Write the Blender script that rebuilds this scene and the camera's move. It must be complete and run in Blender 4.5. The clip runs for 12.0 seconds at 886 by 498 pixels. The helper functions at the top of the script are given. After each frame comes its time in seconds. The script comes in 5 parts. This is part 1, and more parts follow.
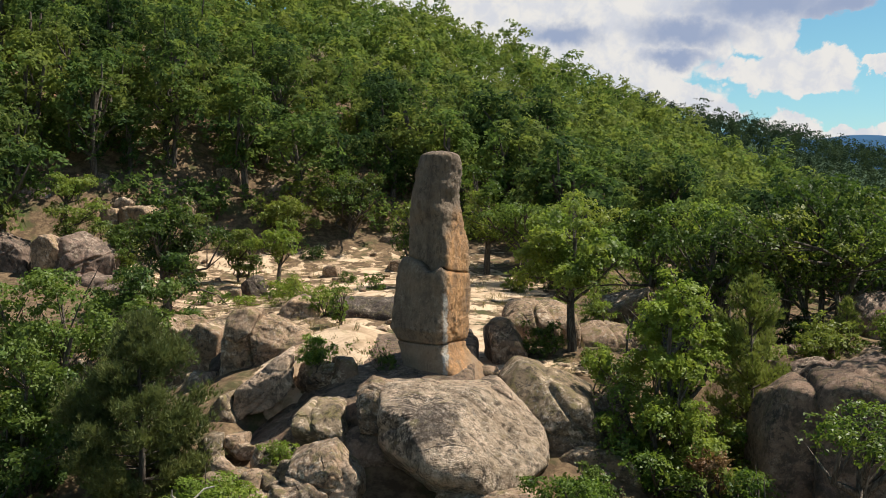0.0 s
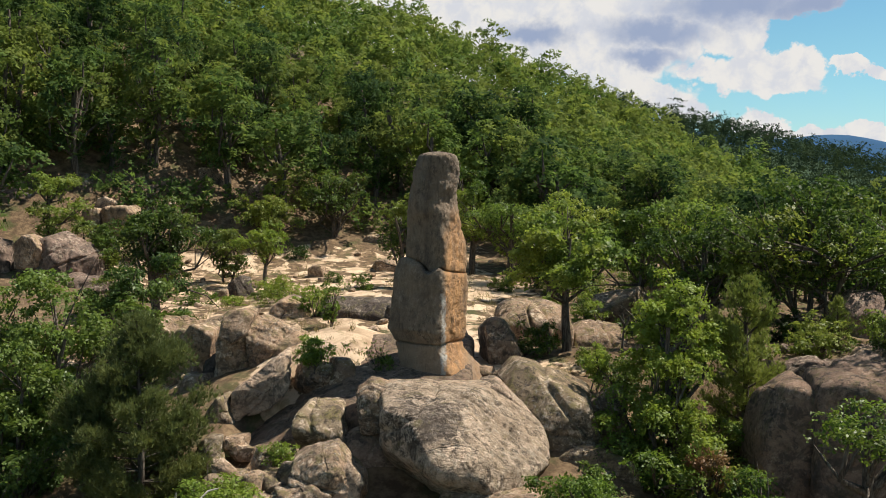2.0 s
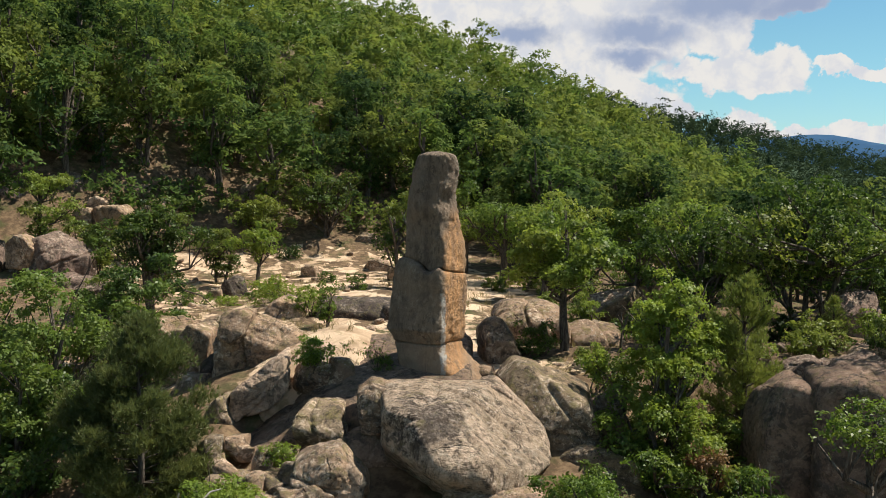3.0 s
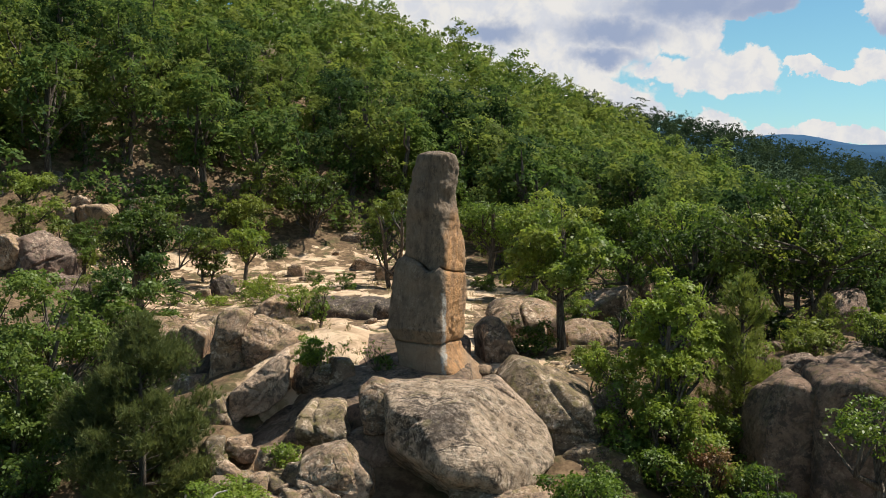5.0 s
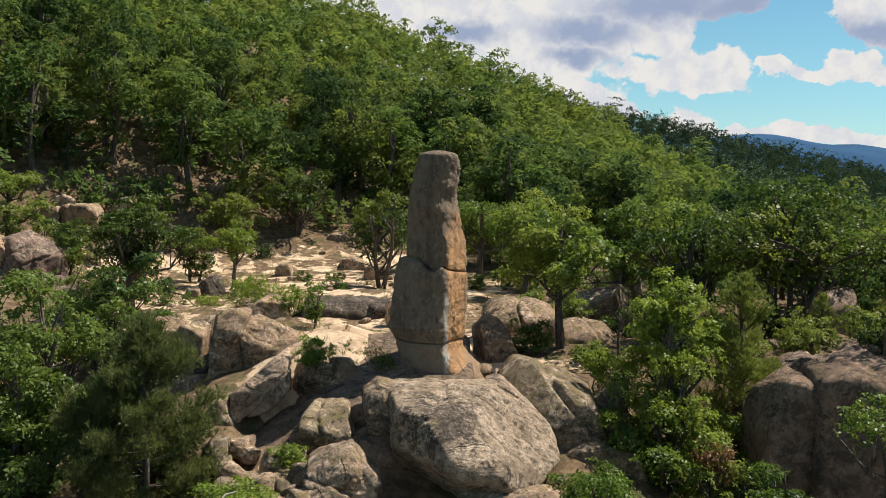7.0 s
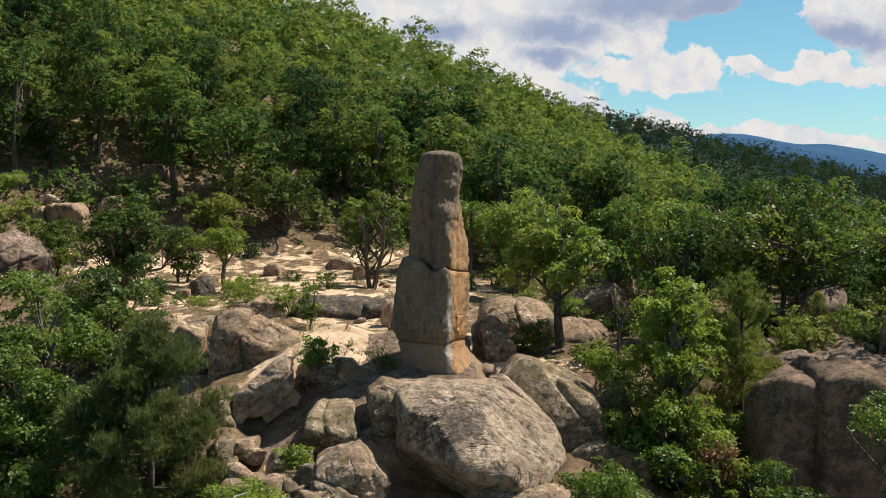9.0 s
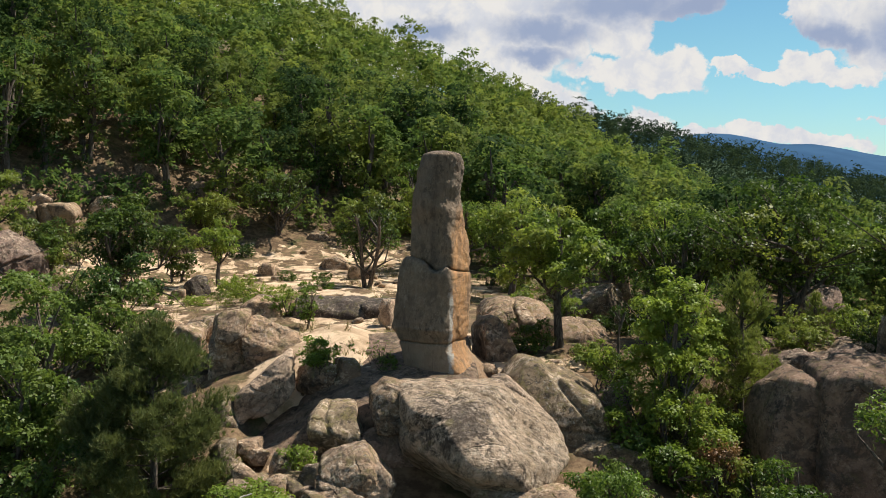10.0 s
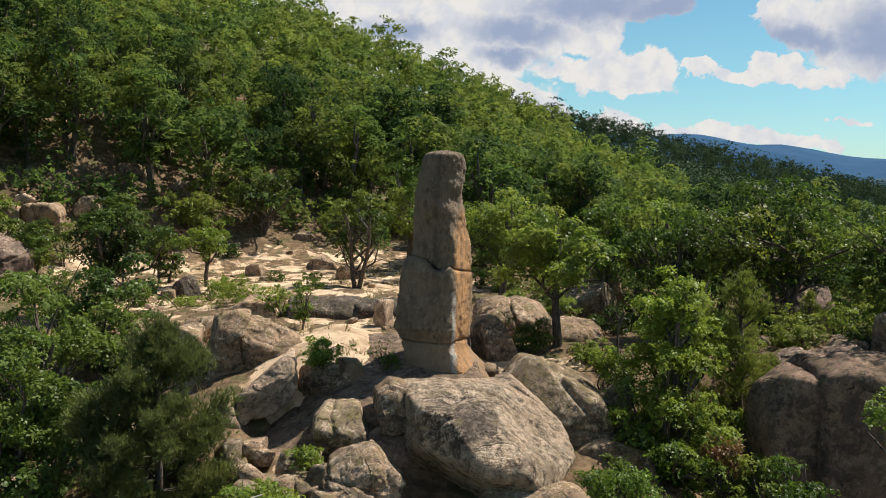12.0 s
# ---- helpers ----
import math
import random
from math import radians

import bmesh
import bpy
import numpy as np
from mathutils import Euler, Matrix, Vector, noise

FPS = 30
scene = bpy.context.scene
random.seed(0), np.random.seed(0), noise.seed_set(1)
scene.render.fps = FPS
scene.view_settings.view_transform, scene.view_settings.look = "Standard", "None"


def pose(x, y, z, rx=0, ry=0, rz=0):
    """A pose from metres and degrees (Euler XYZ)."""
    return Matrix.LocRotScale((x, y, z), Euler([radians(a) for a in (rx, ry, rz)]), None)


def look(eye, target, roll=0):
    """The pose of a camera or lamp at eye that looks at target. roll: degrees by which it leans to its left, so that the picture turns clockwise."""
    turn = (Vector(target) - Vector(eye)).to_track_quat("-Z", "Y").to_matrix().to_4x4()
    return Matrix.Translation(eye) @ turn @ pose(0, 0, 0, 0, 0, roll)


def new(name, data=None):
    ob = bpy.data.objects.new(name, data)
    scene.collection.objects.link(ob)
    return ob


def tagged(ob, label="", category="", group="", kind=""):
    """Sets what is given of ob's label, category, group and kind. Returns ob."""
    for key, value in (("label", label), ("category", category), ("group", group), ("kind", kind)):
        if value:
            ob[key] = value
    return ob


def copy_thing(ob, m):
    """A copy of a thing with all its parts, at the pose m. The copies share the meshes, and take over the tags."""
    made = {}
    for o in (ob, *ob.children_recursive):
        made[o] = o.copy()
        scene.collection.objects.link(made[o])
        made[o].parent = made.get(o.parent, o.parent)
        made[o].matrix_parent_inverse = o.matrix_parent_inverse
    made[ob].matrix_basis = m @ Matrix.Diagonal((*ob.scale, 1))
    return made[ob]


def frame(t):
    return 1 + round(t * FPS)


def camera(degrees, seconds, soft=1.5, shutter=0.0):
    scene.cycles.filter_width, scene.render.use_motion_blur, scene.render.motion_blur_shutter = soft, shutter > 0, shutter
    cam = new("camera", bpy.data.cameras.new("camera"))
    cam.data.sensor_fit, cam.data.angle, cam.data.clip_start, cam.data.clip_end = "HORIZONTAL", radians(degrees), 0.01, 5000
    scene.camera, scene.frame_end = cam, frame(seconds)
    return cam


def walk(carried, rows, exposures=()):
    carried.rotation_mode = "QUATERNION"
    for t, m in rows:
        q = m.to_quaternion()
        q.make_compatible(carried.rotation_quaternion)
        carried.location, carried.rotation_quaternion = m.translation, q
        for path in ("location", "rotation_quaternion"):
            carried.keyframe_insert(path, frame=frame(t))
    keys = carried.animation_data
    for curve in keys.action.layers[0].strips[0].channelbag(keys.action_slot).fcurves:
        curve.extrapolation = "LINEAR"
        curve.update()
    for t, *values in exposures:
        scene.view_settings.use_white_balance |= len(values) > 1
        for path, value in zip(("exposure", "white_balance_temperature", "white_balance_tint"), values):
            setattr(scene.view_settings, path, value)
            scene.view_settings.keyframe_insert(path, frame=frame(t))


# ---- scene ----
cam = camera(48.0, 12.0, 0.75)
PATH = [
    (0, (0.322, -33.850, 8.226), (0.193, -3.942, 5.878), 0.09),
    (1, (-0.092, -33.885, 8.263), (0.197, -3.980, 5.898), 0.13),
    (2, (-0.516, -33.897, 8.284), (0.190, -4.000, 5.904), 0.16),
    (3, (-0.949, -33.890, 8.297), (0.169, -4.007, 5.902), 0.20),
    (4, (-1.391, -33.870, 8.305), (0.136, -4.006, 5.895), 0.23),
    (5, (-1.841, -33.841, 8.312), (0.088, -4.001, 5.888), 0.27),
    (6, (-2.298, -33.805, 8.320), (0.029, -3.995, 5.882), 0.30),
    (7, (-2.764, -33.766, 8.329), (-0.041, -3.990, 5.878), 0.34),
    (8, (-3.236, -33.725, 8.340), (-0.119, -3.989, 5.877), 0.37),
    (9, (-3.715, -33.682, 8.352), (-0.203, -3.991, 5.879), 0.40),
    (10, (-4.201, -33.638, 8.361), (-0.289, -3.998, 5.881), 0.43),
    (11, (-4.692, -33.592, 8.363), (-0.372, -4.009, 5.882), 0.46),
    (12, (-5.189, -33.543, 8.354), (-0.448, -4.023, 5.877), 0.49),
]
walk(cam, [(t, look(eye, target, roll)) for t, eye, target, roll in PATH])


# ---- world, sun and exposure ----
SUN_AZ, SUN_EL = radians(72.0), radians(56.0)
scene.view_settings.exposure = 0.20


class Nodes:
    """A short way to write node trees."""

    def __init__(self, tree):
        self.tree = tree
        tree.nodes.clear()

    def add(self, kind, **settings):
        node = self.tree.nodes.new(kind)
        for key, value in settings.items():
            if key == "op":
                node.operation = value
            elif key == "sky":
                node.sky_type = value
            elif key == "blend":
                node.blend_type = value
            elif key == "data":
                node.data_type = value
        return node

    def link(self, a, b):
        self.tree.links.new(a, b)

    def put(self, socket, value):
        if isinstance(value, bpy.types.NodeSocket):
            self.link(value, socket)
        elif value is not None:
            socket.default_value = value

    def math(self, op, a, b=None, c=None, clamp=False):
        node = self.add("ShaderNodeMath", op=op)
        node.use_clamp = clamp
        for socket, value in zip(node.inputs, (a, b, c)):
            self.put(socket, value)
        return node.outputs[0]

    def noise_colour(self, where, scale, detail, rough):
        node = self.add("ShaderNodeTexNoise")
        self.link(where, node.inputs["Vector"])
        for key, value in (("Scale", scale), ("Detail", detail), ("Roughness", rough)):
            node.inputs[key].default_value = value
        return node.outputs["Color"]

    def edge(self, where, scale):
        """Distance to the borders of irregular cells."""
        node = self.add("ShaderNodeTexVoronoi")
        node.feature = "DISTANCE_TO_EDGE"
        self.link(where, node.inputs["Vector"])
        node.inputs["Scale"].default_value = scale
        return node.outputs["Distance"]

    def mix(self, fac, a, b, blend="MIX"):
        node = self.add("ShaderNodeMix", data="RGBA", blend=blend)
        self.put(node.inputs[0], fac)
        self.put(node.inputs[6], a if isinstance(a, bpy.types.NodeSocket) else (*a, 1))
        self.put(node.inputs[7], b if isinstance(b, bpy.types.NodeSocket) else (*b, 1))
        return node.outputs[2]

    def noise(self, vector, scale, detail=4.0, rough=0.55, distortion=0.0):
        node = self.add("ShaderNodeTexNoise")
        self.put(node.inputs["Vector"], vector)
        node.inputs["Scale"].default_value = scale
        node.inputs["Detail"].default_value = detail
        node.inputs["Roughness"].default_value = rough
        node.inputs["Distortion"].default_value = distortion
        return node.outputs[0]

    def voronoi(self, vector, scale, feature="F1"):
        node = self.add("ShaderNodeTexVoronoi")
        node.feature = feature
        self.put(node.inputs["Vector"], vector)
        node.inputs["Scale"].default_value = scale
        return node.outputs["Distance"]

    def step(self, value, low, high):
        node = self.add("ShaderNodeMapRange")
        node.interpolation_type = "SMOOTHSTEP"
        self.put(node.inputs[0], value)
        node.inputs[1].default_value, node.inputs[2].default_value = low, high
        return node.outputs[0]

    def scaled(self, vector, scale):
        node = self.add("ShaderNodeVectorMath", op="MULTIPLY")
        self.put(node.inputs[0], vector)
        node.inputs[1].default_value = scale
        return node.outputs[0]


def make_world():
    world = bpy.data.worlds.new("sky")
    scene.world = world
    world.use_nodes = True
    n = Nodes(world.node_tree)
    sky = n.add("ShaderNodeTexSky", sky="NISHITA")
    sky.sun_disc = False
    sky.sun_elevation, sky.sun_rotation = SUN_EL, SUN_AZ
    sky.air_density, sky.dust_density, sky.ozone_density = 1.0, 0.0, 4.0
    where = n.add("ShaderNodeTexCoord").outputs["Generated"]
    sep = n.add("ShaderNodeSeparateXYZ")
    n.link(where, sep.inputs[0])
    x, y, z = sep.outputs
    az = n.math("ARCTAN2", x, y)
    flat = n.math("SQRT", n.math("ADD", n.math("MULTIPLY", x, x), n.math("MULTIPLY", y, y)))
    el = n.math("DIVIDE", z, n.math("MAXIMUM", flat, 0.02))
    # edges billow in units of the direction itself
    flatway = n.add("ShaderNodeCombineXYZ")
    n.link(az, flatway.inputs[0])
    n.link(el, flatway.inputs[1])
    wide = flatway.outputs[0]
    warp = n.noise(wide, 34.0, 8.0, 0.60)
    lift = n.noise(n.scaled(wide, (1.0, -1.0, 1.0)), 38.0, 8.0, 0.60)
    lobes = n.voronoi(n.mix(0.02, wide, n.noise_colour(wide, 60.0, 4.0, 0.6)), 52.0)
    az = n.math("ADD", az, n.math("MULTIPLY", n.math("SUBTRACT", warp, 0.5), 0.060))
    el = n.math("ADD", el, n.math("MULTIPLY", n.math("SUBTRACT", lift, 0.5), 0.036))

    def puff(u, v, ru, rv, lean=0.0):
        du = n.math("DIVIDE", n.math("SUBTRACT", az, u), ru)
        dv = n.math("DIVIDE", n.math("SUBTRACT", n.math("SUBTRACT", el, v), n.math("MULTIPLY", n.math("SUBTRACT", az, u), lean)), rv)
        d = n.math("SQRT", n.math("ADD", n.math("MULTIPLY", du, du), n.math("MULTIPLY", dv, dv)))
        return n.math("SUBTRACT", 1.0, d)

    def union(items):
        out = items[0]
        for item in items[1:]:
            out = n.math("MAXIMUM", out, item)
        return out

    white = union([puff(*p) for p in CLOUDS])
    white = n.math("ADD", white, n.math("MULTIPLY", n.math("SUBTRACT", 0.45, lobes), 0.30))
    # scattered cloud elsewhere in the sky
    rest = n.math("SUBTRACT", n.math("MULTIPLY", n.noise(where, 3.2, 5.0, 0.55), 2.2), 1.20)
    beyond = n.math("MAXIMUM", n.step(n.math("ABSOLUTE", n.math("SUBTRACT", az, 0.2)), 0.62, 0.9), n.step(el, 0.25, 0.45))
    white = n.math("MAXIMUM", white, n.math("SUBTRACT", rest, n.math("MULTIPLY", n.math("SUBTRACT", 1.0, beyond), 3.0)))
    cover = n.step(white, 0.0, 0.20)
    dark = union([puff(*p) for p in GREYS])
    shade = n.step(n.math("ADD", dark, n.math("MULTIPLY", n.math("SUBTRACT", lobes, 0.4), 0.16)), -0.55, 0.80)
    body = n.step(n.noise(wide, 40.0, 6.0, 0.6, 0.3), 0.36, 0.60)
    lit = n.mix(body, (0.82, 0.84, 0.90), (1.0, 0.975, 0.94))
    cloud = n.mix(n.math("MULTIPLY", shade, 0.92), lit, (0.36, 0.45, 0.66))
    strength = 0.09
    blue = n.mix(1.0, sky.outputs[0], n.mix(n.step(el, 0.0, 0.13), (0.66, 0.95, 1.10), (0.72, 1.00, 0.98)), "MULTIPLY")
    bright = n.scaled(cloud, (CLOUD / strength,) * 3)
    final = n.mix(cover, blue, bright)
    back = n.add("ShaderNodeBackground")
    n.link(final, back.inputs[0])
    back.inputs[1].default_value = strength
    n.link(back.outputs[0], n.add("ShaderNodeOutputWorld").inputs[0])


# direction east of north, height over distance, half sizes, lean
CLOUD = 0.72
CLOUDS = [
    (0.030, 0.143, 0.182, 0.093, 0.01),
    (0.175, 0.132, 0.127, 0.055, -0.01),
    (0.204, 0.074, 0.072, 0.023, -0.10),
    (0.245, 0.061, 0.055, 0.013, -0.13),
    (0.300, 0.130, 0.048, 0.024, -0.02),
    (0.321, 0.157, 0.100, 0.021, 0.07),
    (0.291, 0.092, 0.033, 0.017, -0.01),
    (0.325, 0.093, 0.042, 0.024, -0.02),
    (0.362, 0.098, 0.032, 0.021, -0.02),
    (0.344, 0.081, 0.047, 0.011, -0.02),
    (0.409, 0.098, 0.021, 0.012, -0.13),
    (0.440, 0.088, 0.029, 0.007, -0.09),
    (0.478, 0.094, 0.030, 0.016, -0.03),
    (0.507, 0.086, 0.042, 0.012, -0.03),
    (0.486, 0.144, 0.033, 0.023, -0.36),
    (0.505, 0.133, 0.042, 0.030, -0.25),
    (0.332, 0.043, 0.032, 0.013, -0.11),
    (0.376, 0.032, 0.036, 0.010, 0.0),
    (0.432, 0.033, 0.055, 0.011, -0.06),
    (0.490, 0.026, 0.057, 0.009, -0.06),
    (0.553, 0.124, 0.076, 0.046, -0.14),
    (0.542, 0.044, 0.018, 0.004, -0.01),
]
GREYS = [
    (0.305, 0.157, 0.079, 0.019, 0.02),
    (0.373, 0.157, 0.056, 0.018, 0.21),
    (0.230, 0.133, 0.050, 0.015, -0.05),
    (0.222, 0.110, 0.036, 0.010, -0.04),
    (0.501, 0.123, 0.042, 0.015, -0.15),
    (0.568, 0.119, 0.045, 0.031, -0.14),
    (0.114, 0.133, 0.034, 0.012, 0.0),
]
make_world()
sun = new("sun", bpy.data.lights.new("sun", "SUN"))
sun.data.energy, sun.data.angle, sun.data.color = 6.6, radians(0.6), (1.0, 0.935, 0.845)
sun.matrix_world = look((50 * math.sin(SUN_AZ) * math.cos(SUN_EL), 50 * math.cos(SUN_AZ) * math.cos(SUN_EL), 50 * math.sin(SUN_EL)), (0, 0, 0))


# ---- materials ----
def material(name):
    mat = bpy.data.materials.new(name)
    mat.use_nodes = True
    n = Nodes(mat.node_tree)
    return mat, n


def finish(n, colour, rough, bump=None, depth=0.02, strength=0.6, spec=0.3):
    bsdf = n.add("ShaderNodeBsdfPrincipled")
    n.put(bsdf.inputs["Base Color"], colour)
    n.put(bsdf.inputs["Roughness"], rough)
    bsdf.inputs["Specular IOR Level"].default_value = spec
    if bump is not None:
        b = n.add("ShaderNodeBump")
        b.inputs["Strength"].default_value = strength
        b.inputs["Distance"].default_value = depth
        n.link(bump, b.inputs["Height"])
        n.link(b.outputs[0], bsdf.inputs["Normal"])
    n.link(bsdf.outputs[0], n.add("ShaderNodeOutputMaterial").inputs[0])
    return bsdf


def granite_base(n, where, warm, cool, seed, lichen=1.0):
    """Colour and relief of weathered granite in metres."""
    moved = n.add("ShaderNodeVectorMath", op="ADD")
    n.link(where, moved.inputs[0])
    moved.inputs[1].default_value = (seed, seed * 0.7, -seed)
    p = moved.outputs[0]
    stain = n.noise(p, 0.55, 5.0, 0.6, 0.5)
    blotch = n.noise(p, 2.6, 6.0, 0.65, 0.3)
    grain = n.noise(p, 34.0, 3.0, 0.7)
    colour = n.mix(n.step(stain, 0.32, 0.68), cool, warm)
    colour = n.mix(n.math("MULTIPLY", n.step(blotch, 0.47, 0.64), 0.75), colour, tuple(c * 0.45 for c in cool))
    crust = n.math("MULTIPLY", n.step(n.noise(p, 4.5, 9.0, 0.74, 0.5), 0.50, 0.57), n.step(n.noise(p, 0.9, 4.0, 0.6, 0.3), 0.44, 0.60))
    colour = n.mix(n.math("MULTIPLY", crust, 0.70 * lichen), colour, (0.60, 0.50, 0.37))
    black = n.math("MULTIPLY", n.step(n.noise(p, 5.5, 9.0, 0.76, 0.3), 0.51, 0.58), n.step(n.noise(p, 0.7, 5.0, 0.6, 0.6), 0.40, 0.56))
    colour = n.mix(n.math("MULTIPLY", black, 0.75), colour, (0.040, 0.034, 0.028))
    colour = n.mix(n.math("MULTIPLY", n.step(grain, 0.54, 0.70), 0.45), colour, (0.07, 0.06, 0.05))
    spots = n.step(n.noise(p, 21.0, 4.0, 0.7), 0.60, 0.68)
    shifted = n.mix(0.34, p, n.noise_colour(p, 0.9, 5.0, 0.65))
    joint = n.edge(shifted, 0.62)
    crack = n.math("SUBTRACT", 1.0, n.step(joint, 0.002, 0.014))
    crack = n.math("MULTIPLY", crack, n.step(n.noise(p, 0.7, 4.0, 0.65), 0.55, 0.63))
    colour = n.mix(n.math("MULTIPLY", spots, 0.40 * lichen), colour, (0.52, 0.48, 0.40))
    pits = n.math("ADD", n.math("MULTIPLY", blotch, 0.8), n.math("MULTIPLY", n.noise(p, 11.0, 7.0, 0.75), 0.85))
    pits = n.math("ADD", pits, n.math("MULTIPLY", grain, 0.30))
    mottle = n.math("MULTIPLY_ADD", n.step(n.noise(p, 4.2, 10.0, 0.86, 0.2), 0.38, 0.62), 0.95, 0.55)
    colour = n.mix(0.42, colour, tone(n, mottle), "MULTIPLY")
    colour = n.mix(n.math("MULTIPLY", crack, 0.6), colour, (0.035, 0.028, 0.022))
    pits = n.math("SUBTRACT", pits, n.math("MULTIPLY", crack, 0.8))
    return p, colour, pits


def granite(name, warm=(0.285, 0.199, 0.126), cool=(0.190, 0.138, 0.094), moss=0.55, seed=0.0, lichen=1.0):
    mat, n = material(name)
    where = n.add("ShaderNodeNewGeometry")
    p, colour, pits = granite_base(n, where.outputs["Position"], warm, cool, seed, lichen)
    up = n.add("ShaderNodeSeparateXYZ")
    n.link(where.outputs["Normal"], up.inputs[0])
    patch = n.math("MULTIPLY", n.step(n.noise(p, 2.6, 8.0, 0.78, 0.5), 0.49, 0.60), n.step(up.outputs[2], -0.10, 0.55))
    colour = n.mix(n.math("MULTIPLY", patch, moss), colour, (0.20, 0.175, 0.065))
    info = n.add("ShaderNodeObjectInfo")
    tint = n.math("MULTIPLY_ADD", info.outputs["Random"], 0.36, 1.06)
    colour = n.mix(1.0, n.mix(1.0, colour, tone(n, tint), "MULTIPLY"), (1.06, 1.0, 0.97), "MULTIPLY")
    specks = n.math("MULTIPLY", n.step(n.noise(p, 6.5, 7.0, 0.76, 0.4), 0.56, 0.63), n.step(n.noise(p, 0.7, 4.0, 0.6, 0.4), 0.46, 0.60))
    colour = n.mix(n.math("MULTIPLY", specks, 0.7), colour, (0.05, 0.042, 0.034))
    flecks = n.math("MULTIPLY", n.step(n.noise(p, 8.0, 6.0, 0.74, 0.3), 0.56, 0.63), n.step(n.noise(p, 0.8, 4.0, 0.6), 0.45, 0.60))
    colour = n.mix(n.math("MULTIPLY", flecks, 0.6 * lichen), colour, (0.55, 0.50, 0.42))
    weathered = n.math("MULTIPLY", n.step(n.noise(p, 1.3, 8.0, 0.74, 0.7), 0.52, 0.60), 0.62)
    colour = n.mix(weathered, colour, (0.055, 0.046, 0.038))
    finish(n, colour, 0.9, pits, 0.10, 1.0, 0.2)
    return mat


def boulder_granite():
    """The huge boulder: pale crusted top, a flank blackened by lichen."""
    mat, n = material("boulder_stone")
    geo = n.add("ShaderNodeNewGeometry")
    where = geo.outputs["Position"]
    p, colour, pits = granite_base(n, where, (0.62, 0.45, 0.30), (0.43, 0.32, 0.215), 5.0)
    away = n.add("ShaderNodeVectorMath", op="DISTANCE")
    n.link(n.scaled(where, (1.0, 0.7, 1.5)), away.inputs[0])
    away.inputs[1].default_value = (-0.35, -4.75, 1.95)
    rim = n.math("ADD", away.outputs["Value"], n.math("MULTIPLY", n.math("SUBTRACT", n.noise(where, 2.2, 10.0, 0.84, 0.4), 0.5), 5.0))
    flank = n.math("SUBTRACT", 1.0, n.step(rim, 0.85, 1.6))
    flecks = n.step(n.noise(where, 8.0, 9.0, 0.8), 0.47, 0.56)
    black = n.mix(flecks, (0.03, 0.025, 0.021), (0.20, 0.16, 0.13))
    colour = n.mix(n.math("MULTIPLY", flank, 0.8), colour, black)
    dark = n.math("MULTIPLY", n.step(n.noise(where, 1.5, 8.0, 0.74, 0.7), 0.51, 0.59), 0.72)
    colour = n.mix(dark, colour, (0.085, 0.064, 0.047))
    pale = n.math("MULTIPLY", n.step(n.noise(n.scaled(where, (1.0, 1.0, 1.3)), 2.9, 9.0, 0.78, 0.6), 0.49, 0.56), n.step(n.noise(where, 0.75, 5.0, 0.6, 0.5), 0.42, 0.56))
    colour = n.mix(n.math("MULTIPLY", pale, 0.75), colour, (0.80, 0.61, 0.43))
    flecks = n.math("MULTIPLY", n.step(n.noise(where, 8.0, 6.0, 0.74, 0.3), 0.55, 0.62), n.step(n.noise(where, 1.1, 4.0, 0.6), 0.40, 0.58))
    colour = n.mix(n.math("MULTIPLY", flecks, 0.8), colour, (0.80, 0.66, 0.50))
    specks = n.math("MULTIPLY", n.step(n.noise(where, 7.0, 7.0, 0.76, 0.4), 0.56, 0.63), n.step(n.noise(where, 0.8, 4.0, 0.6, 0.4), 0.44, 0.60))
    colour = n.mix(n.math("MULTIPLY", specks, 0.75), colour, (0.085, 0.068, 0.052))
    moss = n.step(n.noise(where, 1.9, 7.0, 0.7, 0.5), 0.56, 0.66)
    colour = n.mix(n.math("MULTIPLY", moss, 0.4), colour, (0.24, 0.20, 0.075))
    pits = n.math("ADD", pits, n.math("MULTIPLY", n.noise(n.scaled(where, (1.0, 1.0, 2.2)), 3.4, 7.0, 0.7, 0.7), 0.9))
    finish(n, colour, 0.9, pits, 0.19, 1.0, 0.2)
    return mat


def tone(n, value):
    node = n.add("ShaderNodeCombineColor")
    for i in range(3):
        n.link(value, node.inputs[i])
    return node.outputs[0]


